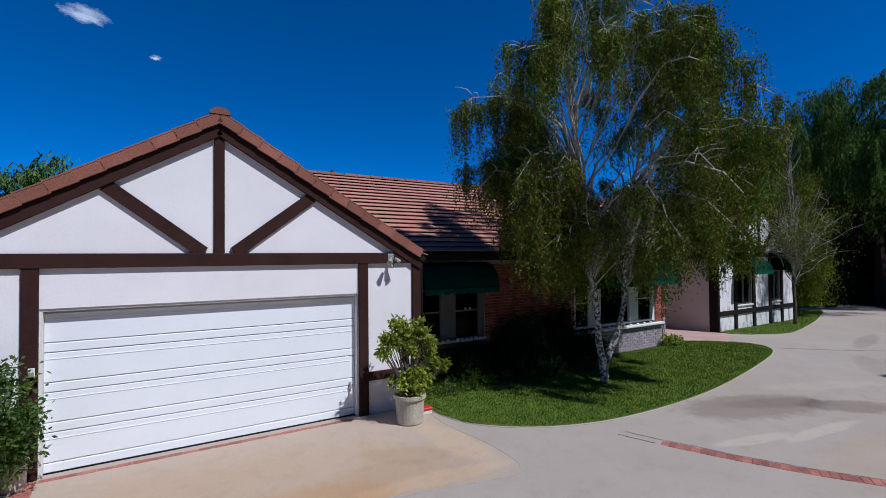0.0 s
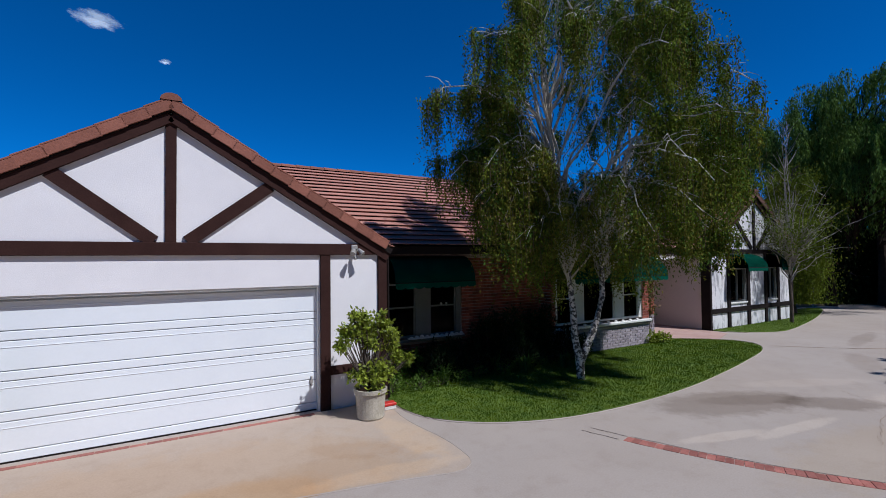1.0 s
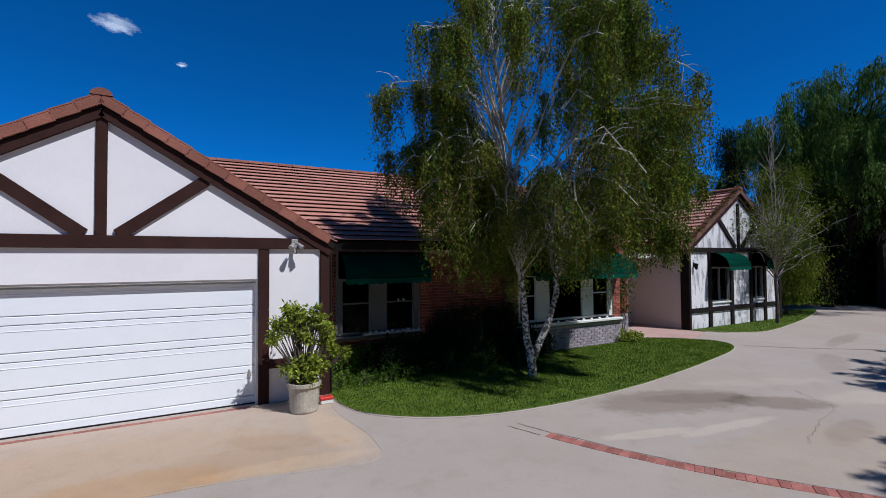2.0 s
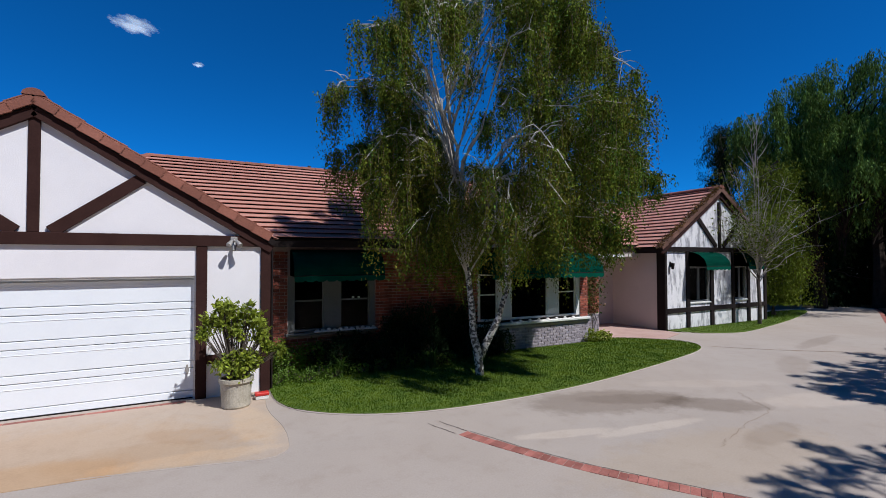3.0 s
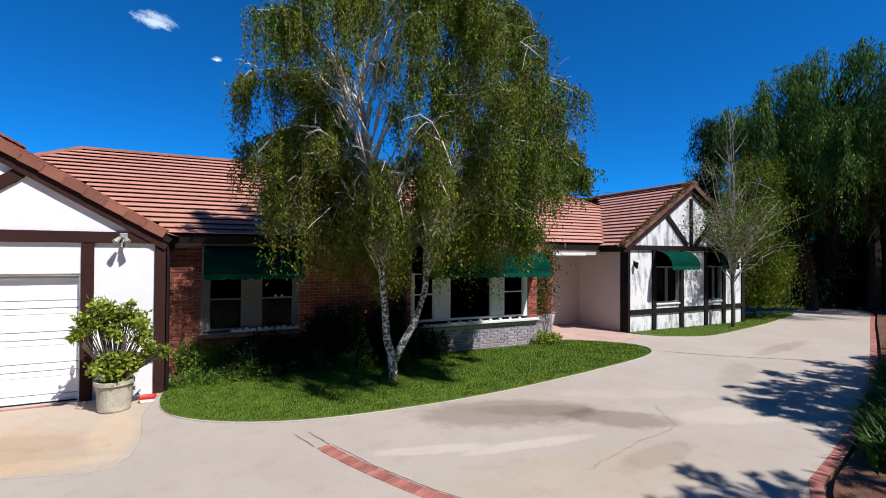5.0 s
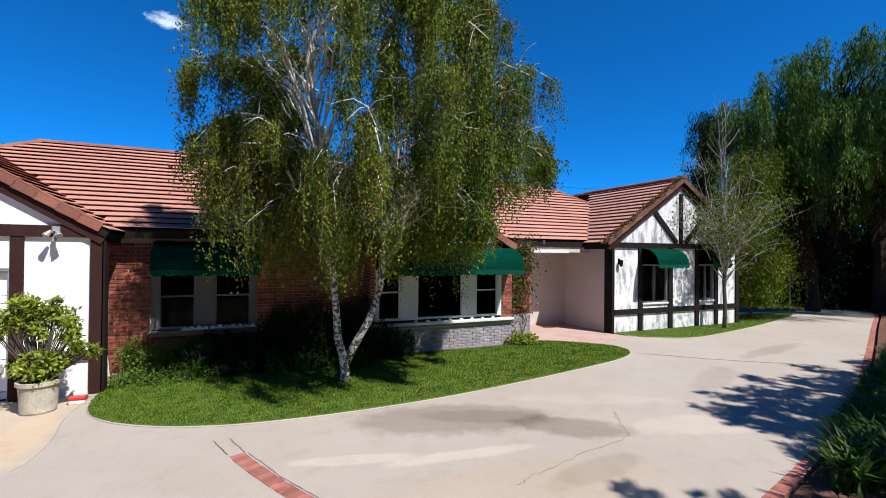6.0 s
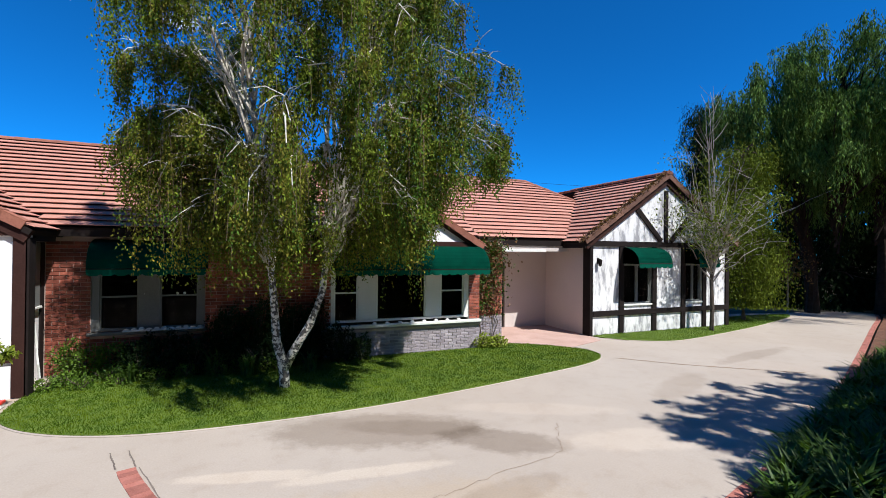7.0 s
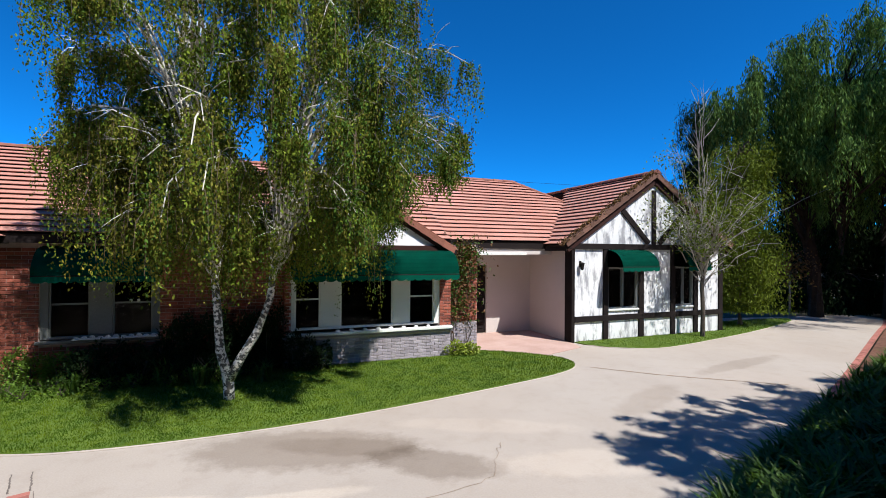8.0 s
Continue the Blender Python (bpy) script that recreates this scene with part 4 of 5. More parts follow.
def bush(name, at, lobes, leaf, count, size, stems, label, category, seed, bark=None, group=""):
    """A shrub: thin branching stems and leaves gathered in clumps on lobes (x, y, z, radius), uneven at the edge."""
    rng = np.random.default_rng(seed)
    top = thing(name, label, category, at, group=group)
    bm = bmesh.new()
    centres, weights = [], []
    for lx, ly, lz, lr in lobes:
        for _ in range(stems):
            d = rng.normal(size=3)
            d /= np.linalg.norm(d)
            tip = Vector((lx, ly, lz)) + Vector(d) * lr * rng.uniform(0.5, 1.0)
            base = Vector((rng.uniform(-0.05, 0.05), rng.uniform(-0.05, 0.05), 0))
            mid = base.lerp(tip, 0.55) + Vector((0, 0, 0.1 * lr))
            tube(bm, [base, mid, tip], [0.014, 0.009, 0.004], 5)
            centres.append(tip)
            weights.append(lr)
    part("branchwork", bm, bark or BARK, top)
    cs = np.array([tuple(c) for c in centres])
    ws = np.array(weights)
    pick = rng.choice(len(cs), count, p=ws**2 / (ws**2).sum())
    off = rng.normal(size=(count, 3)) * (ws[pick] * 0.30)[:, None]
    at_ = cs[pick] + off
    along = off + rng.normal(size=(count, 3)) * 0.25 + [0, 0, -0.05]
    quick("foliage", leaf_cards(rng, at_, along, size, size * 0.5), None, leaf, top)
    return top


planter((0.80, -0.42, 0.006), 0.27, 0.50, "weathered stone planter holding a leafy shrub", "planters by the garage")
bush("potted_shrub", (0.80, -0.42, 0.46), [(-0.14, 0, 1.24, 0.15), (-0.36, 0.03, 1.05, 0.15), (-0.1, 0, 1.0, 0.17), (0.14, 0, 1.12, 0.14), (0.33, 0, 0.98, 0.16), (-0.44, 0, 0.82, 0.12), (0.02, 0, 0.78, 0.13), (0.38, 0, 0.72, 0.12), (0.03, -0.08, 0.22, 0.22), (-0.22, 0, 0.26, 0.13), (0.26, -0.02, 0.34, 0.14), (0.5, -0.03, 0.5, 0.11), (0.7, -0.03, 0.47, 0.09), (-0.3, 0, 1.3, 0.06), (0.2, 0, 1.3, 0.06)], SHRUB_LEAF, 4000, 0.085, 7,
     "airy bright green shrub with bare stems growing from a planter", "shrub", 21, group="potted shrubs")
planter((-4.85, -0.15, 0.006), 0.25, 0.45, "weathered stone planter holding a dark shrub", "planters by the garage")
planter((-4.5, 0.14, 0.006), 0.15, 0.36, "small grey planter beside the garage door post", "planters by the garage")
bush("potted_shrub", (-4.85, -0.15, 0.42), [(0, 0, 0.95, 0.34), (-0.3, 0, 0.7, 0.4), (0.22, 0, 0.62, 0.36), (0.45, 0, 0.38, 0.28), (0.0, -0.1, 0.35, 0.4), (-0.35, 0, 0.3, 0.36), (0.2, -0.1, 0.2, 0.3)], BED_LEAF, 7500, 0.07, 9,
     "dark green shrub with bare twigs growing from a planter", "shrub", 22, group="potted shrubs")
red = thing("toy_block", "small red and white box on the concrete by the garage corner", "box", (1.24, -0.18, 0.006))
part("body", boxes((-0.11, 0.11, -0.07, 0.07, 0.0, 0.07), bevel=0.01), FRAME_WHITE, red)
part("lid", boxes((-0.12, 0.12, -0.08, 0.08, 0.07, 0.12), bevel=0.01), RED_PAINT, red, "red lid")

# ---- trees ----
def limb_path(a, b, lift, n=6, jitter=0.0, rng=None):
    pts = []
    for i in range(n + 1):
        t = i / n
        p = a.lerp(b, t) + Vector((0, 0, lift * 4 * t * (1 - t)))
        if rng is not None and 0 < i < n:
            p += Vector(rng.normal(size=3)) * jitter
        pts.append(p)
    return pts


def birch(at, seed):
    """A weeping birch: two white stems from one foot, arching limbs, hanging strands of small leaves."""
    rng = np.random.default_rng(seed)
    top = thing("birch_tree", "weeping birch with two white stems and hanging green foliage", "tree", at)
    stems = []
    left = [(0, 0, -0.05), (-0.02, 0, 0.3), (-0.07, 0, 0.58), (-0.16, 0, 0.9), (-0.2, 0, 1.5), (-0.27, 0.05, 2.3), (-0.38, 0.1, 3.1), (-0.5, 0.1, 4.2), (-0.6, 0.2, 5.4), (-0.8, 0.2, 7.0), (-0.95, 0.2, 8.6)]
    right = [(-0.02, 0.0, 0.36), (0.16, -0.02, 0.72), (0.44, -0.05, 1.2), (0.66, -0.05, 1.8), (0.73, 0, 2.5), (0.77, 0.05, 3.1), (0.95, 0.0, 3.8), (1.15, -0.1, 5.0), (1.5, -0.1, 6.4), (1.7, 0, 7.8)]
    for pts, r0 in ((left, 0.098), (right, 0.088)):
        p = [Vector(q) for q in pts]
        rad = [max(0.012, r0 * (1 - 0.93 * (i / (len(p) - 1)) ** 1.25)) for i in range(len(p))]
        bm = bmesh.new()
        tube(bm, p, rad, 10)
        part("trunk", bm, BARK_WHITE, top, smooth=True)
        stems.append(p)

    def on_stem(p, z):
        for a, b in zip(p, p[1:]):
            if a.z <= z <= b.z:
                return a.lerp(b, (z - a.z) / (b.z - a.z))
        return p[-1]

    env = [(2.0, 3.1), (3.0, 3.7), (4.5, 4.1), (6.0, 4.1), (7.4, 3.5), (8.6, 2.5), (9.8, 1.1)]

    def reach(z):
        return float(np.interp(z, [e[0] for e in env], [e[1] for e in env]))

    bm = bmesh.new()
    twigs = bmesh.new()
    leaf_at, leaf_dir, tones = [], [], []
    centre = Vector((0.5, 0, 0))
    for i in range(235):
        bold = i < 60
        ze = rng.uniform(3.0, 9.6) if i % 5 > 1 else rng.uniform(2.8, 5.0)
        az = rng.uniform(0, 2 * math.pi)
        lump = 1.0 + 0.13 * math.sin(3 * az + ze) + 0.11 * math.sin(5 * az - 2 * ze)
        r = reach(ze) * lump * math.sqrt(rng.uniform(0.03, 1.0))
        if bold:
            az = -rng.uniform(0.05, 0.95) * math.pi
            ze = rng.uniform(3.0, 8.0)
            r = reach(ze) * rng.uniform(0.75, 1.1)
        elif i % 6 == 0:
            # low boughs hanging behind the stems
            az = rng.uniform(0.05, 0.8) * math.pi
            ze = rng.uniform(2.7, 4.2)
        end = centre + Vector((math.cos(az) * r * ((0.82 if ze < 3.6 else 1.0 if ze < 6.5 else 0.86) if math.cos(az) > 0 else 0.82 if ze < 4.4 else 1.06 if ze < 7.2 else 0.92), math.sin(az) * r * (0.8 - (0.25 if ze < 5.0 else 0.34) * max(0.0, math.cos(az)) if math.sin(az) < 0 else 0.8), ze))
        # the low outer boughs stay close to the stems' line, the upper ones lean towards the house
        if end.x < -1.0 and end.z < 6.6:
            end.x = -1.0 + (end.x + 1.0) * (0.84 if end.z < 4.7 else 0.9)
            end.y = rng.normal() * 0.35 if end.z < 4.7 else 0.5 * abs(end.y) + 0.3
        else:
            end.y += 0.3 * max(0.0, 0.4 - end.x)
        # the crown falls away towards the second stem's side
        roof = 9.7 - 0.5 * max(0.0, end.x - 0.6) - 0.55 * max(0.0, -end.y - 0.4)
        if end.z > roof:
            end.z = roof - rng.uniform(0, 1.2)
        stem = stems[0] if end.x < 0.45 + rng.normal() * 0.4 else stems[1]
        z0 = min(max(2.1 + rng.uniform(0, 0.9), end.z - 0.4 - r * rng.uniform(0.3, 0.9)), 7.6)
        start = on_stem(stem, z0)
        path = limb_path(start, end, (0.28 if bold else 0.2) * r + 0.15, 7, 0.085, rng)
        rad = [0.006 + 0.026 * (r / 3.5) * (1 - k / 7) ** 1.1 + (0.005 if bold else 0.0) * (1 - k / 9) for k in range(8)]
        tube(bm, path, rad, 5)
        # fine pale twigs, arching out and over
        for c in range(7 if bold else 4):
            f = rng.uniform(0.25, 0.88) * 7
            q = path[min(6, int(f))].lerp(path[min(7, int(f) + 1)], f % 1)
            ln = rng.uniform(0.25, 0.75)
            way = (path[-1] - path[0]).normalized() * 0.6 + Vector(rng.normal(size=3)) * 0.5
            tip = q + way.normalized() * ln + Vector((0, 0, -0.25 * ln))
            tube(bm, [q, q.lerp(tip, 0.4) + Vector((0, 0, 0.16 * ln)), q.lerp(tip, 0.8) + Vector((0, 0, 0.08 * ln)), tip], [0.009, 0.007, 0.005, 0.003], 3)
        # tassels: strands gathered round a few places along the limb
        for c in range(int((3.0 + 1.5 * r) * (1.05 if ze < 4.6 else 0.95))):
            f = rng.uniform(0.55 if bold else 0.3, 1.0) ** 0.7 if c else 0.97
            hub = path[min(6, int(f * 7))].lerp(path[min(7, int(f * 7) + 1)], f * 7 % 1)
            wide = rng.uniform(0.05, 0.13)
            fall = rng.uniform(0.6, 1.9) if bold or c == 0 or ze < 4.0 else rng.uniform(0.3, 1.15)
            for k in range(int(rng.uniform(6, 12))):
                q = hub + Vector((rng.normal() * wide, rng.normal() * wide, rng.normal() * 0.05))
                # the white stems stay in sight: few strands hang before them
                if q.z > 3.2 and any(q.y < on_stem(p, q.z - 0.4).y and abs(q.x - on_stem(p, q.z - 0.4).x - 0.1 * (on_stem(p, q.z).y - q.y)) < 0.15 for p in stems) and rng.uniform() < 0.6:
                    continue
                side = Vector((rng.normal(), rng.normal(), 0)) * 0.10
                drop = fall * rng.uniform(0.5, 1.0)
                low = q + side + Vector((0, 0, -drop))
                least = 1.8 + 0.7 * max(0.0, q.x - 1.0) if q.y < 0.3 else 1.3 if q.y < 1.1 else 1.5 if -1.4 < q.x < 0.8 and q.y < 2.1 else 3.1
                if low.z < least:
                    low.z = min(q.z - 0.05, least + rng.uniform(0, 0.5))
                m = q.lerp(low, 0.45) + side * 0.35 + Vector((0, 0, drop * 0.16))
                if rng.uniform() < 0.3:
                    tube(twigs, [q, m, m.lerp(low, 0.6)], [0.004, 0.003, 0.002], 3)
                cnt = int(rng.uniform(28, 44) * (0.5 + 0.6 * drop) * (0.66 if low.z < 3.4 and q.y < 0.4 else 1.0))
                tt = rng.uniform(0.0, 1, cnt)[:, None]
                qa, ma, la = (np.array(tuple(v)) for v in (q, m, low))
                pts = qa * (1 - tt) ** 2 + 2 * ma * tt * (1 - tt) + la * tt**2 + rng.normal(size=(cnt, 3)) * 0.032
                kind = rng.uniform()
                tones.append(np.full(cnt, 1 if kind < (0.5 if q.x < 0.2 and q.z < 4.8 else 0.22) else 2 if kind > (0.62 if q.x > 1.4 else 0.86) else 0))
                leaf_at.append(pts)
                leaf_dir.append(rng.normal(size=(cnt, 3)) * 0.5 + [0, 0, -0.9])
    tagged(part("branchwork", bm, LIMB, top, "pale arching limbs"), kind="stuff")
    tagged(part("twig_work", twigs, BROWN_TWIG, top, "thin brown hanging twigs"), kind="stuff")
    a, d = np.concatenate(leaf_at), np.concatenate(leaf_dir)
    tone = np.concatenate(tones)
    for k, leaf, label in ((0, BIRCH_LEAF, "hanging strands of small green leaves"), (1, BIRCH_OLIVE, "strands of olive-brown leaves"), (2, BIRCH_COOL, "strands of deeper green leaves")):
        quick("crown", leaf_cards(rng, a[tone == k], d[tone == k], 0.055, 0.027), None, leaf, top, label)


birch((5.6, -0.65, 0.0), 5)


def weeper(at, height, radius, leaf, bark, count, size, label, category, seed, low=0.6, droop=1.6, trunk=0.3, limbs=110, slim=0.3, wide=0.22, floor=0.4, tuft=45, group=""):
    """A broad tree: trunk, limbs to an uneven dome, strands of leaves hanging from them."""
    rng = np.random.default_rng(seed)
    top = thing("tree", label, category, at, group=group)
    bm = bmesh.new()
    tube(bm, [Vector((0, 0, -0.1)), Vector((0.05, 0.1, height * 0.2)), Vector((-0.1, 0, height * 0.45)), Vector((0.1, 0.1, height * 0.75))], [trunk, trunk * 0.8, trunk * 0.55, trunk * 0.15], 9)
    part("trunk", bm, bark, top)
    bm = bmesh.new()
    la, ld = [], []
    per = max(4, count // limbs)
    for i in range(limbs):
        az, h = rng.uniform(0, 2 * math.pi), rng.uniform(0.0, 1.0)
        z = low + (height - low) * h
        prof = max(0.25, math.sqrt(max(0.0, 1 - max(0, (h - 0.35) / 0.68) ** 2)))
        lump = 1 + 0.16 * math.sin(3 * az + 4 * h + seed) + 0.12 * math.sin(7 * az - 5 * h)
        r = radius * prof * lump * math.sqrt(rng.uniform(0.25, 1))
        end = Vector((math.cos(az) * r, math.sin(az) * r, z))
        start = Vector((0, 0, max(height * 0.12, z - r * rng.uniform(0.5, 1.0))))
        path = limb_path(start, end, 0.12 * r, 5, 0.12, rng)
        tube(bm, path, [0.012 + trunk * 0.22 * (1 - k / 5) for k in range(6)], 4)
        clumps = max(3, per // tuft)
        for c in range(clumps):
            f = rng.uniform(0.45, 1.05)
            q = np.array(tuple(start.lerp(end, min(1, f)))) + rng.normal(size=3) * 0.3
            n = int(per / clumps)
            t = rng.uniform(0, 1, n)
            ln = droop * rng.uniform(0.5, 1.2)
            pts = q + np.stack([rng.normal(size=n) * wide, rng.normal(size=n) * wide, -t * ln + rng.normal(size=n) * 0.1], 1)
            pts[:, 2] = np.maximum(pts[:, 2], low * floor)
            la.append(pts)
            ld.append(rng.normal(size=(n, 3)) * 0.5 + [0, 0, -1.0])
    part("branchwork", bm, bark, top)
    a, d = np.concatenate(la), np.concatenate(ld)
    quick("crown", leaf_cards(rng, a, d, size, size * slim), None, leaf, top)
    return top


def willow(at, lobes, seed):
    """A large willow: two trunks, limbs rising to several rounded heads, long hanging shoots."""
    rng = np.random.default_rng(seed)
    top = thing("willow_tree", "large weeping willow with hanging green foliage and two dark trunks", "tree", at)
    for dx, dy, lean in ((0.0, 0.0, -0.6), (2.3, -1.5, 0.5)):
        bm = bmesh.new()
        tube(bm, [Vector((dx, dy, -0.1)), Vector((dx + lean * 0.3, dy, 2.2)), Vector((dx + lean, dy + 0.2, 4.6)), Vector((dx + lean * 1.6, dy + 0.3, 8.0))], [0.30, 0.25, 0.19, 0.07], 9)
        part("trunk", bm, BARK_DARK, top)
    bm = bmesh.new()
    la, ld = [], []
    for lx, ly, zt, lr, n in lobes:
        for i in range(n):
            az, u = rng.uniform(0, 2 * math.pi), rng.uniform(-0.35, 1.0)
            ring = math.sqrt(max(0.0, 1 - u * u)) * (1 + 0.15 * math.sin(5 * az + zt))
            k = lr * rng.uniform(0.8, 1.05)
            end = Vector((lx + math.cos(az) * ring * k, ly + math.sin(az) * ring * k, zt - lr + u * k))
            start = Vector((lx * 0.5 + 0.3, ly * 0.5, max(2.5, end.z - 2.5 - rng.uniform(0, 1.5))))
            tube(bm, limb_path(start, end, 0.4, 5, 0.12, rng), [0.008 + 0.045 * (1 - j / 5) for j in range(6)], 4)
            for c in range(3):
                hub = np.array(tuple(end)) + rng.normal(size=3) * [0.3, 0.3, 0.15]
                fall = rng.uniform(1.2, 3.4) * (0.7 if u > 0.6 else 1.0)
                for s in range(7):
                    m = int(22 + 8 * fall)
                    t = rng.uniform(0, 1, m) ** 0.9
                    out = rng.normal(size=2) * 0.22
                    arc = np.sqrt(np.minimum(1, t * 4))
                    ln = fall * rng.uniform(0.5, 1.0)
                    p = hub + np.stack([out[0] * arc, out[1] * arc, 0.12 * arc - t * ln], 1) + rng.normal(size=(m, 3)) * 0.05
                    p[:, 2] = np.maximum(p[:, 2], 2.3)
                    la.append(p)
                    ld.append(rng.normal(size=(m, 3)) * 0.35 + [0, 0, -1.0])
    part("branchwork", bm, BARK_DARK, top)
    quick("crown", leaf_cards(rng, np.concatenate(la), np.concatenate(ld), 0.18, 0.036), None, WILLOW_LEAF, top)


willow((28.4, 2.9, -0.06), ((-1.6, -1.9, 11.8, 2.5, 46), (-3.0, 0.1, 10.7, 2.0, 30), (0.5, -3.4, 11.0, 2.4, 38), (-2.0, -2.6, 9.2, 2.3, 30), (0.0, -1.4, 9.9, 2.5, 30), (-2.6, -0.4, 8.1, 1.6, 18), (2.2, -3.2, 9.7, 2.4, 30)), 31)
# unseen tree to the right, added to shade the willow's lower foliage
weeper((34.2, -5.2, -0.06), 11.5, 3.6, DARK_LEAF, BARK, 60000, 0.32, "tall dark tree out of view, added to shade the willow", "tree", 32, low=2.2, droop=2.6, trunk=0.4, limbs=200, slim=0.2, wide=0.16, floor=0.3)
weeper((22.85, 2.3, -0.06), 6.9, 1.3, YELLOW_LEAF, BARK, 46000, 0.11, "olive-green tree beside the far wing", "tree", 33, low=1.7, droop=1.3, trunk=0.13, limbs=150, slim=0.38, wide=0.2, tuft=70)
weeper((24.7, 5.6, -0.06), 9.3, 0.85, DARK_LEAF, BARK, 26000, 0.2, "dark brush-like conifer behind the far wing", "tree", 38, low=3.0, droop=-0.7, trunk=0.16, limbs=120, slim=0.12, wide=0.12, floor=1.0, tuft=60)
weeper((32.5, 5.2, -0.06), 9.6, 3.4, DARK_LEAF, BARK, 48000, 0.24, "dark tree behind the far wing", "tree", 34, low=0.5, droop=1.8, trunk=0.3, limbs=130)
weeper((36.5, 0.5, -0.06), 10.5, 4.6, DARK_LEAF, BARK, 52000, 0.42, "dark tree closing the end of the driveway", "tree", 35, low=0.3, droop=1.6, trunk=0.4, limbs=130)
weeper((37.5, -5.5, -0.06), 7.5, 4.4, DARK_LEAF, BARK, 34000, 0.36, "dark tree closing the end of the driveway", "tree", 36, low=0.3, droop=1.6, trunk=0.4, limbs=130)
weeper((-7.9, 19.0, -0.06), 7.6, 3.0, WILLOW_LEAF, BARK, 18000, 0.26, "green tree standing behind the garage", "tree", 37, low=1.5, droop=1.2, trunk=0.3, limbs=90)


def young_tree(at, seed):
    """A young tree, half bare: a slim stem, upright pale branches, thin foliage."""
    rng = np.random.default_rng(seed)
    top = thing("young_tree", "young half-bare tree with pale upright twigs on the lawn strip", "tree", at)
    bm = bmesh.new()
    tube(bm, [Vector((0, 0, -0.03)), Vector((0.02, 0, 0.8)), Vector((0.0, 0.03, 1.7)), Vector((0.05, 0, 2.2))], [0.075, 0.065, 0.058, 0.05], 9)
    part("trunk", bm, BARK, top)
    bm = bmesh.new()
    la, ld = [], []
    for i in range(64):
        az = rng.uniform(0, 2 * math.pi)
        z0 = rng.uniform(1.6, 3.4)
        up = rng.uniform(0.3, 1.0)
        ln = rng.uniform(1.2, 3.2)
        a = Vector((0.03, 0, z0 if z0 < 2.2 else 2.2 + rng.uniform(0, 0.2)))
        b = a + Vector((math.cos(az) * ln * (1.05 - up * 0.75), math.sin(az) * ln * (1.05 - up * 0.75), ln * up * 1.35))
        path = limb_path(a, b, 0.05 * ln, 5, 0.06, rng)
        tube(bm, path, [0.026 - 0.0044 * k for k in range(6)], 5)
        for j in range(5):
            f = rng.uniform(0.3, 1)
            q = a.lerp(b, f)
            e = q + Vector((rng.normal() * 0.35, rng.normal() * 0.35, rng.uniform(-0.1, 0.6)))
            tube(bm, [q, q.lerp(e, 0.5) + Vector((0, 0, 0.05)), e], [0.009, 0.006, 0.003], 3)
            n = int(rng.uniform(6, 24))
            la.append(np.array(tuple(e)) + rng.normal(size=(n, 3)) * 0.17)
            ld.append(rng.normal(size=(n, 3)) + [0, 0, -0.4])
    for x, y in ((0.0, 0.05), (-0.18, 0.0), (0.12, -0.05)):
        tube(bm, limb_path(Vector((0.04, 0, 2.1)), Vector((x - 0.2, y, 7.9 + x * 2.5)), 0.05, 6, 0.04, rng), [0.03, 0.026, 0.021, 0.017, 0.012, 0.008, 0.004], 5)
        for j in range(13):
            f = rng.uniform(0.25, 0.95)
            q = Vector((0.04, 0, 2.1)).lerp(Vector((x - 0.2, y, 7.9 + x * 2.5)), f)
            e = q + Vector((rng.normal() * 0.28, rng.normal() * 0.28, rng.uniform(0.5, 1.1) * (1.2 - 0.6 * f)))
            tube(bm, [q, q.lerp(e, 0.5) + Vector((0.02, 0, -0.04)), e], [0.010, 0.008, 0.004], 3)
    part("branchwork", bm, TWIG, top, "pale bare upright branches")
    quick("crown", leaf_cards(rng, np.concatenate(la), np.concatenate(ld), 0.09, 0.05), None, YELLOW_LEAF, top, "thin olive foliage")


young_tree((19.3, 1.0, 0.03), 41)
sapling = thing("sapling", "slim sapling with a small rusty crown beside the driveway", "tree", (27.3, 3.3, -0.06))
bm = bmesh.new()
tube(bm, [Vector((0, 0, 0)), Vector((0.02, 0, 1.2)), Vector((0, 0.03, 2.4))], [0.045, 0.04, 0.02], 7)
part("trunk", bm, TWIG, sapling)
rng = np.random.default_rng(44)
a = rng.normal(size=(900, 3)) * [0.42, 0.42, 0.42] + [0, 0, 2.2]
bm = bmesh.new()
for k in range(0, 120, 5):
    tube(bm, [Vector((0, 0.02, 1.2 + k * 0.008)), Vector(a[k])], [0.014, 0.004], 4)
part("branchwork", bm, BARK, sapling)
quick("crown", leaf_cards(rng, a, rng.normal(size=a.shape), 0.12, 0.06), None, RUST_LEAF, sapling)


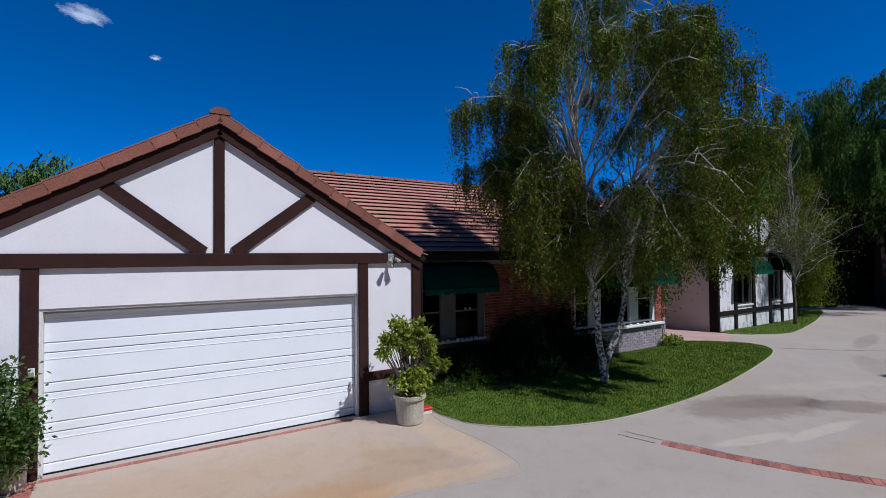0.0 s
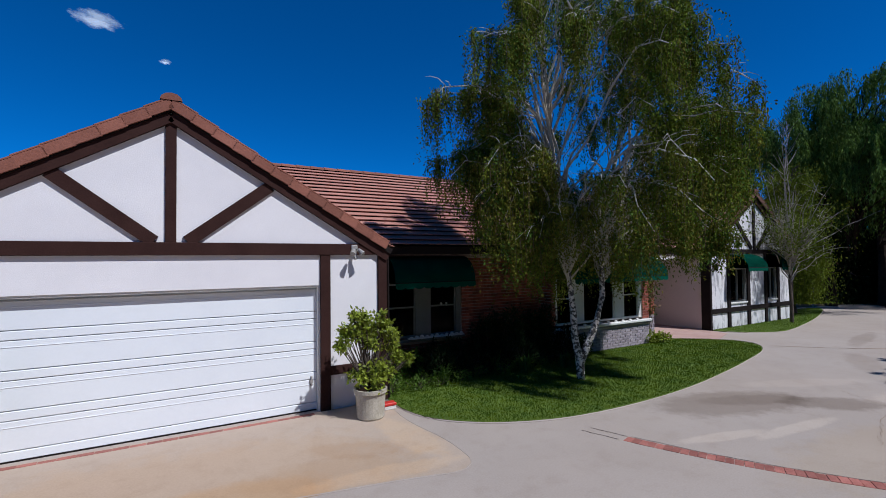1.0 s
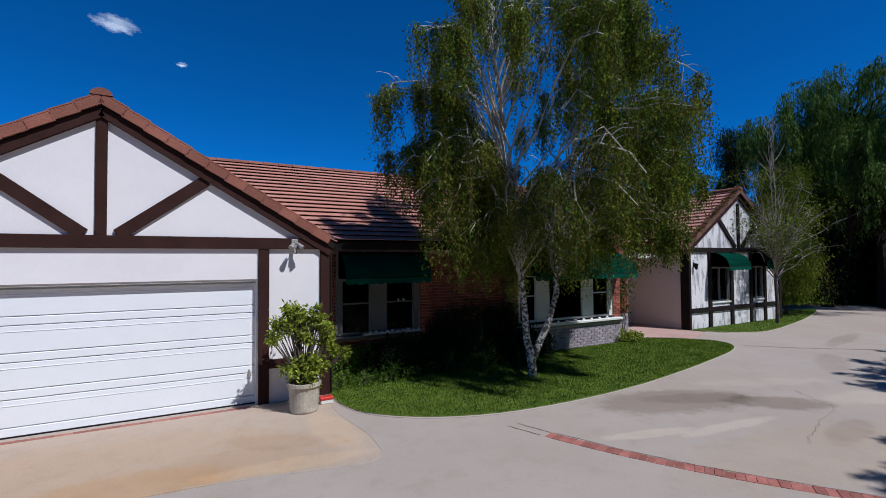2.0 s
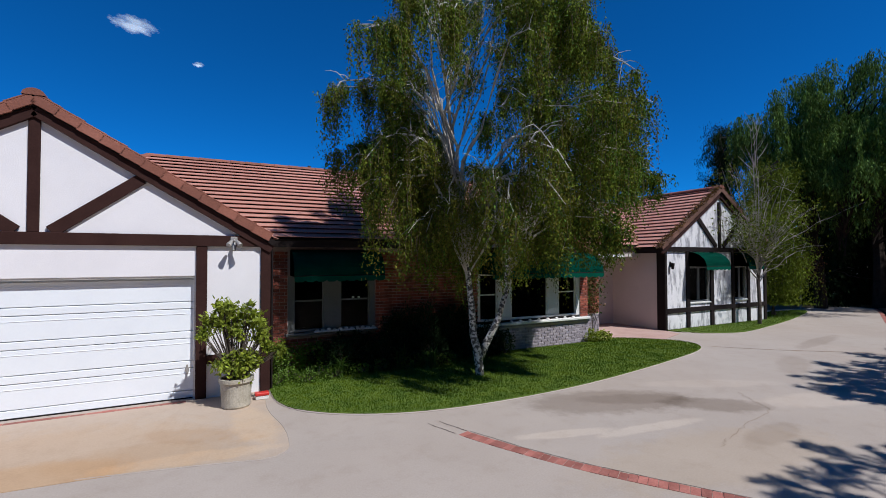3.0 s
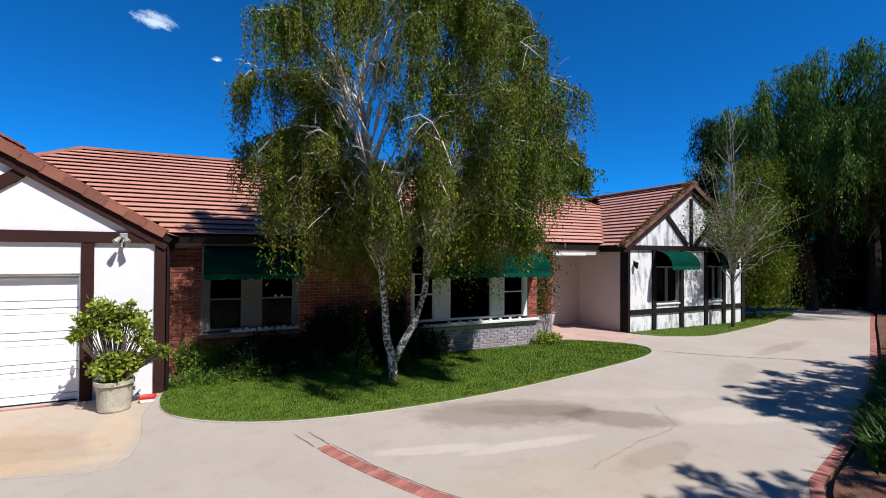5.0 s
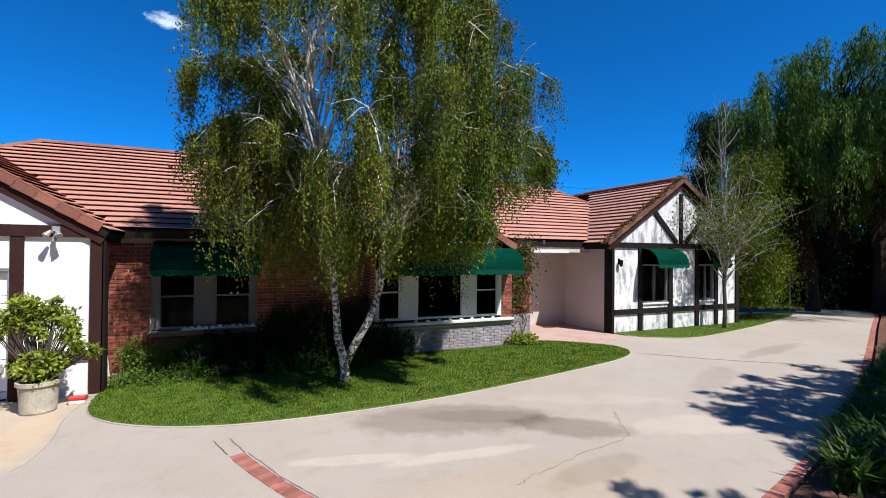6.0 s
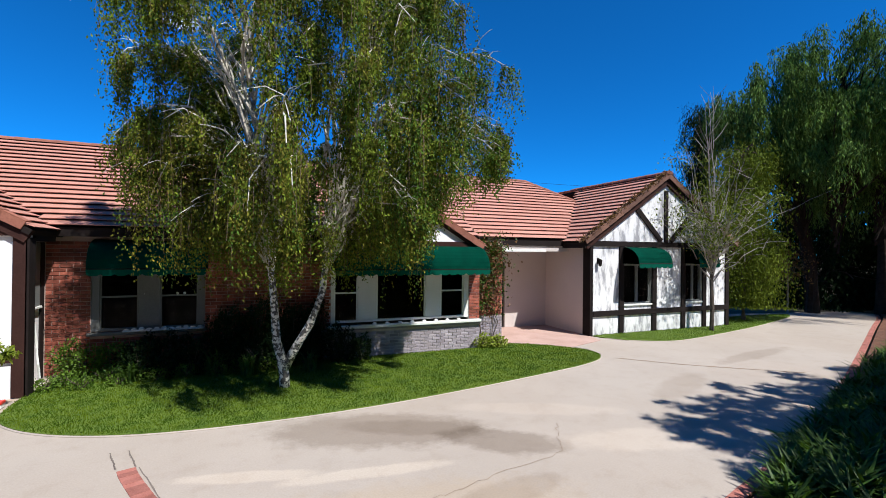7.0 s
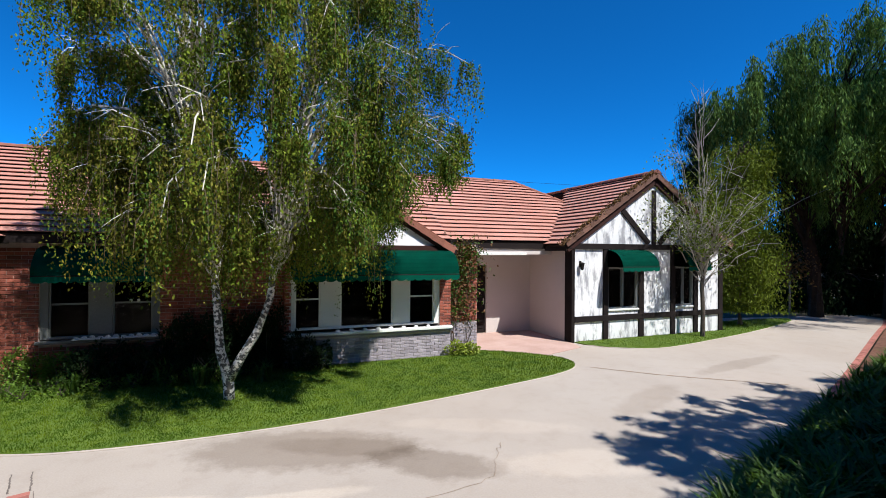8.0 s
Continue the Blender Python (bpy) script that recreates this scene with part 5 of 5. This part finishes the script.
def pine(at, height, radius, seed, full=1.0, label="tall pine whose boughs shade the driveway", group="pines behind the planting bed"):
    """A tall pine: whorls of boughs carrying flat sprays of needles."""
    rng = np.random.default_rng(seed)
    top = thing("pine_tree", label, "tree", at, group=group)
    bm = bmesh.new()
    tube(bm, [Vector((0, 0, -0.1)), Vector((0, 0, height * 0.5)), Vector((0, 0, height))], [0.25, 0.16, 0.02], 8)
    part("trunk", bm, BARK, top)
    bm = bmesh.new()
    la, ld = [], []
    for i in range(int(80 * full)):
        h = rng.uniform(0.22, 1.0)
        az = rng.uniform(0, 2 * math.pi)
        r = radius * (1.12 - h) ** 0.3 * rng.uniform(0.5, 1.1)
        a = Vector((0, 0, height * h))
        b = a + Vector((math.cos(az) * r, math.sin(az) * r, -0.12 * r + rng.normal() * 0.1))
        tube(bm, [a, a.lerp(b, 0.5) + Vector((0, 0, 0.1)), b], [0.035, 0.022, 0.008], 4)
        side = Vector((-math.sin(az), math.cos(az), 0))
        ahead = (b - a).normalized()
        for j in range(int(6 + 9 * r)):
            f = rng.uniform(0.2, 1.0)
            q = a.lerp(b, f) + Vector((0, 0, 0.1 * 4 * f * (1 - f)))
            way = (ahead * 0.8 + side * rng.choice((-1, 1)) * rng.uniform(0.3, 1.0) + Vector((0, 0, rng.normal() * 0.15))).normalized()
            ln = (0.12 + 0.38 * (1.1 - f)) * r * rng.uniform(0.6, 1.1)
            m = int(10 + 60 * ln)
            t = rng.uniform(0.05, 1.0, m)
            la.append(np.array(tuple(q)) + t[:, None] * np.array(tuple(way)) * ln)
            ld.append(np.array(tuple(way)) * 0.8 + rng.normal(size=(m, 3)) * 0.6)
    part("branchwork", bm, BARK, top)
    quick("foliage", leaf_cards(rng, np.concatenate(la), np.concatenate(ld), 0.13, 0.028), None, DARK_LEAF, top)


PINES = ((8.9, -11.9, 9.4, 1.5, 0.38), (10.1, -11.7, 8.6, 1.4, 0.38), (11.3, -11.3, 7.8, 1.3, 0.45), (12.5, -10.5, 6.9, 1.4, 0.9), (13.3, -9.5, 7.5, 1.3, 0.9), (14.1, -9.3, 7.8, 1.4, 0.9), (14.9, -9.2, 8.0, 1.5, 0.9), (16.0, -9.0, 8.0, 1.6, 1.0), (17.8, -8.7, 7.8, 1.6, 1.0), (19.5, -8.4, 7.4, 1.5, 0.9))
for i, (x, y, h, r, full) in enumerate(PINES):
    pine((x, y, -0.06), h, r, 60 + i, full)
# unseen trees, added behind the camera to cut skylight on the facade
for i, x in enumerate((-24, -16, -8, 0, 8, 16, 24, 32)):
    weeper((x, -26.5 + (i % 2) * 1.6, -0.06), 19.0, 5.6, DARK_LEAF, BARK, 11000, 0.95, "unseen dark tree added behind the camera to hold back sky light", "tree", 80 + i, low=0.4, droop=1.5, trunk=0.4, limbs=90, slim=0.5, group="trees closing the yard")


# ---- beds ----
def clumps(name, label, rows, leaf, seed, size, width, kind="blade", group=""):
    for i, (x, y, z, r, h, n) in enumerate(rows):
        rng = np.random.default_rng(seed + i)
        top = thing(name, label, "plant", (x, y, z), group=group)
        if kind == "blade":
            # strap leaves that rise and bend over, in three lengths each
            base = rng.normal(size=(n, 3)) * [r * 0.25, r * 0.25, 0] + [0, 0, 0.0]
            az = rng.uniform(0, 2 * math.pi, n)
            out = np.stack([np.cos(az), np.sin(az), np.zeros(n)], 1)
            ln = h * rng.uniform(0.6, 1.1, n)[:, None]
            p1 = base + out * r * 0.35 * rng.uniform(0.3, 1, n)[:, None] + [0, 0, 1] * ln * 0.6
            p2 = base + out * r * rng.uniform(0.6, 1.1, n)[:, None] + [0, 0, 1] * ln * rng.uniform(0.55, 1.0, n)[:, None]
            side = np.stack([-np.sin(az), np.cos(az), np.zeros(n)], 1) * width / 2
            q = np.concatenate([np.stack([base - side, base + side, p1 + side, p1 - side], 1), np.stack([p1 - side, p1 + side, p2 + side * 0.15, p2 - side * 0.15], 1)])
            quick("foliage", q, None, leaf, top)
        else:
            a = rng.normal(size=(n, 3))
            a = a / np.linalg.norm(a, axis=1, keepdims=True) * rng.uniform(0.35, 1.0, n)[:, None] ** 0.5
            a = a * [r, r, h * 0.5] * (1 + 0.2 * np.sin(a[:, :1] * 5) + 0.15 * np.sin(a[:, 1:2] * 9)) + [0, 0, h * 0.5]
            a[:, 2] = np.maximum(a[:, 2], 0.02)
            bm = bmesh.new()
            for k in range(7):
                t = Vector((rng.normal() * r * 0.5, rng.normal() * r * 0.5, h * 0.8))
                tube(bm, [Vector((0, 0, -0.02)), t * 0.5, t], [0.012, 0.009, 0.004], 4)
            tagged(part("branchwork", bm, BARK, top), kind="stuff")
            quick("foliage", leaf_cards(rng, a, a - [0, 0, h * 0.4] + rng.normal(size=a.shape) * 0.2, size, width), None, leaf, top)


rr = random.Random(8)
rows = []
for i in range(15):
    x = 1.75 + i * 0.335 + rr.uniform(-0.08, 0.08)
    rows.append((x, 1.40 + rr.uniform(-0.08, 0.08), 0.03, rr.uniform(0.24, 0.34), rr.uniform(0.55, 0.8), 800))
for i in range(9):
    x = 4.4 + i * 0.26 + rr.uniform(-0.06, 0.06)
    rows.append((x, 1.36 + rr.uniform(-0.12, 0.1), 0.03, rr.uniform(0.28, 0.36), rr.uniform(1.1, 1.5), 1300))
for i in range(8):
    rows.append((3.0 + i * 0.45, 0.95 + rr.uniform(-0.12, 0.12), 0.03, rr.uniform(0.26, 0.34), rr.uniform(0.45, 0.7), 800))
for x, h in ((6.75, 0.85), (7.05, 0.75), (7.4, 0.55)):
    rows.append((x, 0.98, 0.03, 0.25, h, 800))
# one row of shrubs: sunlit and shaded ends are told apart by leaf colour
clumps("shrub", "leafy green shrub beside the garage corner, sun put into its leaf colour", rows[:3], EDGE_LEAF, 95, 0.06, 0.035, "bush", "shrubs under the window")
clumps("shrub", "shrub against the house wall, shade put into its dark leaf colour", rows[3:], DARK_LEAF, 100, 0.06, 0.035, "bush", "shrubs under the window")
rows = [(1.62 + i * 0.28 + rr.uniform(-0.06, 0.06), 0.62 + 0.3 * (i % 2) + rr.uniform(-0.1, 0.1), 0.03, 0.22, rr.uniform(0.18, 0.3), 300) for i in range(16)]
clumps("ground_cover", "low green plants edging the lawn", rows, EDGE_LEAF, 140, 0.05, 0.03, "bush", "plants edging the lawn")
rows = [(2.9, 0.7, 0.03, 0.3, 0.5, 40), (4.3, 0.75, 0.03, 0.32, 0.6, 46), (5.0, 0.5, 0.03, 0.3, 0.55, 40), (6.2, 0.35, 0.03, 0.3, 0.5, 40)]
clumps("strap_plant", "clump of arching strap leaves in the shaded bed", rows, BED_LEAF, 170, 0.06, 0.035, "blade", "strap-leaved plants")
rows = [(10.75, 1.3, 0.03, 0.26, 0.34, 420), (11.15, 1.15, 0.03, 0.24, 0.28, 360)]
clumps("ground_cover", "leafy green plant at the foot of the brick pier", rows, SHRUB_LEAF, 180, 0.07, 0.05, "bush", "plants by the entrance")

# bed by the driveway
rows, blades = [], []


def bed_edge(x):
    return float(np.interp(x, [p[0] for p in BORDER[:7]][::-1], [p[1] for p in BORDER[:7]][::-1]))


for i in range(18):
    x = 13.6 + 10.6 * (i / 17) ** 1.2
    rows.append((x, bed_edge(x) - 1.3 - rr.uniform(0, 0.6), 0.05, rr.uniform(0.3, 0.5), rr.uniform(0.4, 0.65), 900))
for i in range(6):
    rows.append((14.3 + i * 1.5, -7.6 + i * 0.4 - rr.uniform(0, 0.4), 0.05, rr.uniform(0.5, 0.8), rr.uniform(0.8, 1.2), 1300))
for i in range(22):
    x = 12.0 + i * 0.27 + rr.uniform(-0.08, 0.08)
    blades.append((x, bed_edge(x) - 0.55 - (i % 3) * 0.34 - rr.uniform(0, 0.12), 0.05, rr.uniform(0.28, 0.4), rr.uniform(0.42, 0.62), 90))
for x, y in ((10.5, -7.1), (10.9, -7.4), (11.1, -6.95), (11.4, -7.3), (11.6, -6.85), (11.9, -7.15), (11.3, -7.7), (12.2, -7.5)):
    blades.append((x, y, 0.05, 0.34, rr.uniform(0.42, 0.55), 90))
for i in range(12):
    x = 10.0 + i * 0.22
    blades.append((x, bed_edge(x) - 0.8 - rr.uniform(0, 0.5), 0.05, rr.uniform(0.3, 0.4), rr.uniform(0.5, 0.65), 80))
for i in range(9):
    x = 9.7 + i * 0.2
    blades.append((x, (bed_edge(x) if x > 10.2 else -6.25 - (10.2 - x) * 0.26) - 0.42 - rr.uniform(0, 0.2), 0.05, rr.uniform(0.26, 0.34), rr.uniform(0.36, 0.5), 70))
for i in range(16):
    x = 11.3 + i * 0.26
    blades.append((x, bed_edge(x) - 0.24 - rr.uniform(0, 0.1), 0.05, rr.uniform(0.24, 0.34), rr.uniform(0.3, 0.42), 60))
for i in range(7):
    x = 17.6 + i * 0.55
    blades.append((x, bed_edge(x) - 0.5 - rr.uniform(0, 0.3), 0.05, 0.3, rr.uniform(0.3, 0.42), 60))
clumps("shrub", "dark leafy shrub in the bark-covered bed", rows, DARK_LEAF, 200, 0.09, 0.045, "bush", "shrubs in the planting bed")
clumps("strap_plant", "clump of arching strap leaves at the bed's edge", blades, BED_LEAF, 260, 0.06, 0.04, "blade", "strap-leaved plants")

# climber on the brick pier
vine = thing("climber", "climbing vine with green and rusty leaves on the brick pier", "vine", (11.05, WY - 0.03, 0.0))
rng = np.random.default_rng(77)
bm = bmesh.new()
la = []
for k in range(6):
    x = rng.uniform(-0.3, 0.4)
    pts = [Vector((x + rng.normal() * 0.07, -0.03, z)) for z in (0.03, 0.6, 1.2, 1.8, 2.3, 2.7)]
    tube(bm, pts, [0.014, 0.012, 0.011, 0.009, 0.007, 0.004], 5)
    for p in pts[2:]:
        la.append(np.array(tuple(p)) + rng.normal(size=(int(20 + 36 * p.z), 3)) * [0.12 + 0.06 * p.z, 0.035, 0.2] - [0, 0.05, 0])
part("branchwork", bm, BARK, vine)
a = np.concatenate(la)
half = rng.uniform(size=len(a)) < 0.55
quick("foliage", leaf_cards(rng, a[half], rng.normal(size=(half.sum(), 3)) + [0, -0.3, -0.5], 0.08, 0.06), None, BED_LEAF, vine)
quick("foliage", leaf_cards(rng, a[~half], rng.normal(size=((~half).sum(), 3)) + [0, -0.3, -0.5], 0.08, 0.06), None, RUST_LEAF, vine, "rusty brown leaves")

# leaf litter and moss caught along the far wing's gable edge
rng = np.random.default_rng(90)
f = rng.uniform(0, 1, 2600) ** 1.3 * 3.6
sd = np.where(rng.uniform(size=2600) < 0.75, -1, 1)
lump = 0.5 + 0.5 * np.sin(f * 9 + sd) * np.sin(f * 4.1)
a = np.stack([E_C + sd * f, EY - 0.1 + np.abs(rng.normal(size=2600)) * 0.12 - 0.05, EZ_A + 0.09 - ES * f + rng.uniform(-0.05, 0.04, 2600) + 0.05 * lump], 1)
litter = thing("leaf_litter", "brown and mossy leaf litter caught on the gable edge", "leaf litter", (0, 0, 0))
tagged(quick("leaves", leaf_cards(rng, a, rng.normal(size=a.shape), 0.07, 0.045), None, RUST_LEAF, litter), kind="stuff")
cable = thing("overhead_cable", "thin dark overhead cable beyond the roofs", "cable", (0, 0, 0))
bm = bmesh.new()
tube(bm, [Vector((6 + k * 4.5, 20 - k * 0.1, 8.25 - 0.4 * math.sin(math.pi * k / 8))) for k in range(9)], [0.012] * 9, 4)
part("wire", bm, TIMBER_BLACK, cable)
for k in (0, 8):
    bm = bmesh.new()
    x, y = 6 + k * 4.5, 20 - k * 0.1
    tube(bm, [Vector((x, y, -0.1)), Vector((x, y, 8.4))], [0.13, 0.1], 8)
    part("pole", bm, BARK, cable)
planter_box = thing("flower_trough", "low ornate white trough along the paired window's sill", "trough", (2.55, WY - 0.16, 0.845))
part("box", boxes((0.0, 1.5, 0.0, 0.1, 0.0, 0.03), bevel=0.006), FRAME_WHITE, planter_box)
for i in range(11):
    bm = bmesh.new()
    bmesh.ops.create_uvsphere(bm, u_segments=8, v_segments=5, radius=0.05, matrix=Matrix.Translation((0.07 + i * 0.136, 0.04, 0.04)) @ Matrix.Diagonal((1.1, 0.5, 0.6 + 0.5 * (i * 7 % 3) / 2, 1)))
    part("ornament", bm, FRAME_WHITE, planter_box)

# small pieces on the house
keypad = thing("door_keypad", "small beige keypad box on the garage door post", "keypad", (-4.36, GY - PR, 1.42))
part("case", boxes((-0.035, 0.035, -0.03, 0.0, -0.06, 0.06), bevel=0.008), FRAME_WHITE, keypad)
part("cover", boxes((-0.03, 0.03, -0.038, -0.03, -0.05, 0.01), bevel=0.003), LAMP_METAL, keypad)
for x in (2.91, 3.52, 3.66):
    ball = thing("window_ornament", "small white ball resting on the window's meeting rail", "ornament", (x, WY + 0.058, 1.587), group="ornaments on the window rail")
    bm = bmesh.new()
    bmesh.ops.create_uvsphere(bm, u_segments=10, v_segments=7, radius=0.03, matrix=Matrix.Translation((0, 0, 0.028)) @ Matrix.Diagonal((1, 1, 0.92, 1)))
    part("ball", bm, FRAME_WHITE, ball, smooth=True)
    bm = bmesh.new()
    tube(bm, [Vector((0, 0, -0.002)), Vector((0, 0, 0.006))], [0.016, 0.014], 8)
    part("foot", bm, FRAME_WHITE, ball)


# ---- clouds ----
def cloud_material():
    m = bpy.data.materials.new("thin_cloud")
    m.use_nodes = True
    nt = m.node_tree
    b = nt.nodes["Principled BSDF"]
    b.inputs["Base Color"].default_value = (0.95, 0.95, 0.96, 1)
    b.inputs["Roughness"].default_value = 1.0
    # a bluish glow of its own replaces daylight scattered inside the cloud
    b.inputs["Emission Color"].default_value = (0.8, 0.86, 0.95, 1)
    b.inputs["Emission Strength"].default_value = 0.35
    coord = nt.nodes.new("ShaderNodeTexCoord").outputs["Object"]
    ln = nt.nodes.new("ShaderNodeVectorMath")
    ln.operation = "LENGTH"
    nt.links.new(coord, ln.inputs[0])
    n = noise_of(nt, 2.6, 8.0, coord, 0.65)
    ma = nt.nodes.new("ShaderNodeMath")
    ma.operation = "SUBTRACT"
    nt.links.new(n, ma.inputs[0])
    nt.links.new(ln.outputs["Value"], ma.inputs[1])
    al = ramp(nt, ma.outputs[0], [(0.0, (0, 0, 0)), (0.30, (0.85, 0.85, 0.85))])
    bw = nt.nodes.new("ShaderNodeRGBToBW")
    nt.links.new(al, bw.inputs[0])
    nt.links.new(bw.outputs[0], b.inputs["Alpha"])
    return m


CLOUD = cloud_material()


def cloud(direction, w, h, tilt):
    d = Vector(direction).normalized()
    bm = bmesh.new()
    bmesh.ops.create_grid(bm, x_segments=12, y_segments=6, size=1.0)
    for v in bm.verts:
        v.co.z = 0.12 * math.cos(v.co.x * 1.4) * math.cos(v.co.y * 1.4)
    ob = part("cloud", bm, CLOUD, None)
    eye = Vector((-2, -8, 2.5))
    c = eye + d * 1500
    ob.matrix_world = look(c, eye, tilt) @ Matrix.Diagonal((w, h, 50, 1))
    tagged(ob, "small wispy white cloud in a clear sky", "cloud", "clouds", "structure")


cloud((-0.105, 0.915, 0.396), 95, 42, 6)
cloud((-0.012, 0.934, 0.355), 26, 14, 0)
cloud((-0.262, 0.882, 0.391), 30, 16, 10)


# ---- bricks and pavers, last ----
def brick_mesh(name, lx, ly, lz, material):
    me = bpy.data.meshes.new(name)
    bm = boxes((0, lx, 0, ly, 0, lz), bevel=0.004)
    bmesh.ops.delete(bm, geom=[f for f in bm.faces if f.calc_center_median().y > ly - 1e-4], context="FACES")
    bm.to_mesh(me)
    bm.free()
    me.materials.append(material)
    return me


BL, BH, BJ = 0.215, 0.066, 0.011


def bricks(parent, origin, along, x0, x1, z0, z1, red, seed, limit=290, proud=0.014):
    """Running bond over a stretch of wall. origin: the wall's face at x = 0; along: way of x. The face looks to along's right hand."""
    rng = random.Random(seed)
    along = Vector(along)
    inward = Vector((0, 0, 1)).cross(along)
    base = Matrix((along, inward, Vector((0, 0, 1)))).transposed().to_4x4()
    me = brick_mesh("brick", BL, 0.04, BH, BRICK_RED if red else BRICK_GREY)
    made = 0
    vs, fs = [], []
    rows = int((z1 - z0 + BJ) / (BH + BJ) + 0.01)
    for r in range(rows):
        z = z0 + r * (BH + BJ)
        x = x0 - (0.5 * (BL + BJ) if r % 2 else 0)
        while x < x1 - 0.01:
            a, b = max(x, x0), min(x + BL, x1)
            if b - a > 0.03:
                m = Matrix.Translation(Vector(origin) + along * a + Vector((0, 0, z)) - inward * (proud + rng.uniform(-0.003, 0.003))) @ base @ Matrix.Rotation(radians(rng.uniform(-0.4, 0.4)), 4, "Z")
                if made < limit:
                    ob = new("brick", me)
                    ob.parent = parent
                    ob.matrix_basis = m @ Matrix.Diagonal(((b - a) / BL, 1, 1, 1))
                    made += 1
                else:
                    o, w = len(vs), b - a
                    vs += [tuple(m @ Vector(p)) for p in ((0, 0, 0), (w, 0, 0), (w, 0, BH), (0, 0, BH), (0, 0.04, 0), (w, 0.04, 0), (w, 0.04, BH), (0, 0.04, BH))]
                    fs += [tuple(o + i for i in f) for f in ((0, 1, 2, 3), (0, 4, 5, 1), (3, 2, 6, 7), (0, 3, 7, 4), (1, 5, 6, 2))]
            x += BL + BJ
    if vs:
        tagged(quick("bricks", vs, fs, BRICK_RED_REST if red else BRICK_GREY_REST, parent), "courses of brick", kind="stuff")
    return made


BRICK_RED_REST = surface("red_brick_rest", (0.18, 0.042, 0.026), (0.38, 0.115, 0.075), 7.0, 60.0, 0.9, 0.6, 0.012, spread=0.5, per="island")
BRICK_GREY_REST = surface("grey_brick_rest", (0.26, 0.22, 0.25), (0.42, 0.37, 0.40), 5.0, 60.0, 0.9, 0.6, 0.012, spread=0.25, per="island")
n = bricks(main_wall, (0, WY, 0), (1, 0, 0), G_S + 0.04, MW0 - 0.01, 0.03, 2.78, True, 1)
bricks(main_wall, (0, WY, 0), (1, 0, 0), MW1 + 0.01, B0, 0.03, 2.78, True, 2, limit=290 - n)
bricks(main_wall, (0, WY, 0), (1, 0, 0), MW0, MW1, 0.03, 0.76, True, 3, limit=0)
bricks(bay_wall, (0, BY, 0), (1, 0, 0), B0, B1, 0.01, 0.67, False, 4)
bricks(bay_wall, (0, BY, 0), (1, 0, 0), BW1 + 0.01, B1, 0.82, 2.65, True, 5)
bricks(bay_wall, (0, BY, 0), (1, 0, 0), B0, BW0 - 0.01, 0.82, 2.65, True, 6, limit=30)
bricks(bay_wall, (0, BY, 0), (1, 0, 0), BW0, BW1, 2.17, 2.65, True, 7, limit=0)
bricks(bay_side, (B0, 0, 0), (0, -1, 0), -WY, -BY, 0.01, 0.67, False, 8)
bricks(bay_side, (B0, 0, 0), (0, -1, 0), -WY, -BY, 0.69, 2.7, True, 9)
bricks(pier_wall, (0, WY, 0), (1, 0, 0), B1 + 0.02, 11.64, 0.01, 0.80, False, 10)
bricks(pier_wall, (0, WY, 0), (1, 0, 0), B1 + 0.02, 11.64, 0.81, 2.80, True, 11, limit=180)


def paver_row(name, label, pts, across, pitch, seed, z=0.0, limit=280, material=None):
    """Pavers laid side by side along a line, each across it."""
    rng = random.Random(seed)
    strip = thing(name, label, "paving", (0, 0, 0), kind="structure")
    me = bpy.data.meshes.new("paver")
    bm = boxes((-pitch / 2 + 0.002, pitch / 2 - 0.002, -across / 2, across / 2, -0.03, 0.006), bevel=0.002)
    bm.to_mesh(me)
    bm.free()
    me.materials.append(material or BRICK_PAVE)
    p = [Vector((*q, 0)) for q in pts]
    total = sum((b - a).length for a, b in zip(p, p[1:]))
    n = min(limit, int(total / pitch))
    for i in range(n):
        s = (i + 0.5) * pitch
        for a, b in zip(p, p[1:]):
            if s <= (b - a).length:
                q, d = a + (b - a).normalized() * s, (b - a).normalized()
                break
            s -= (b - a).length
        ob = new("paver", me)
        ob.parent = strip
        ob.matrix_basis = Matrix.Translation(q + Vector((0, 0, z + rng.uniform(-0.004, 0.003)))) @ Matrix.Rotation(math.atan2(d.y, d.x) + radians(rng.uniform(-1, 1)), 4, "Z")


paver_row("pavement", "band of red paving bricks across the driveway", rounded([(3.66, -3.3), (3.72, -3.5), (4.02, -4.2), (4.4, -4.95), (4.85, -5.65), (5.6, -6.7)], 2), 0.19, 0.105, 1)
paver_row("pavement", "edge of red paving bricks along the planting bed", rounded([(x, y - 0.07) for x, y in BORDER[:-1]], 1), 0.14, 0.112, 3, material=BRICK_PAVE)
paver_row("pavement", "band of red paving bricks beside the garage door", [(-4.4, 0.3), (-4.25, -3.2)], 0.21, 0.105, 4, 0.004)
paver_row("pavement", "row of red bricks along the garage door's threshold", [(-4.28, 0.26), (0.16, 0.26)], 0.10, 0.205, 5, 0.004)
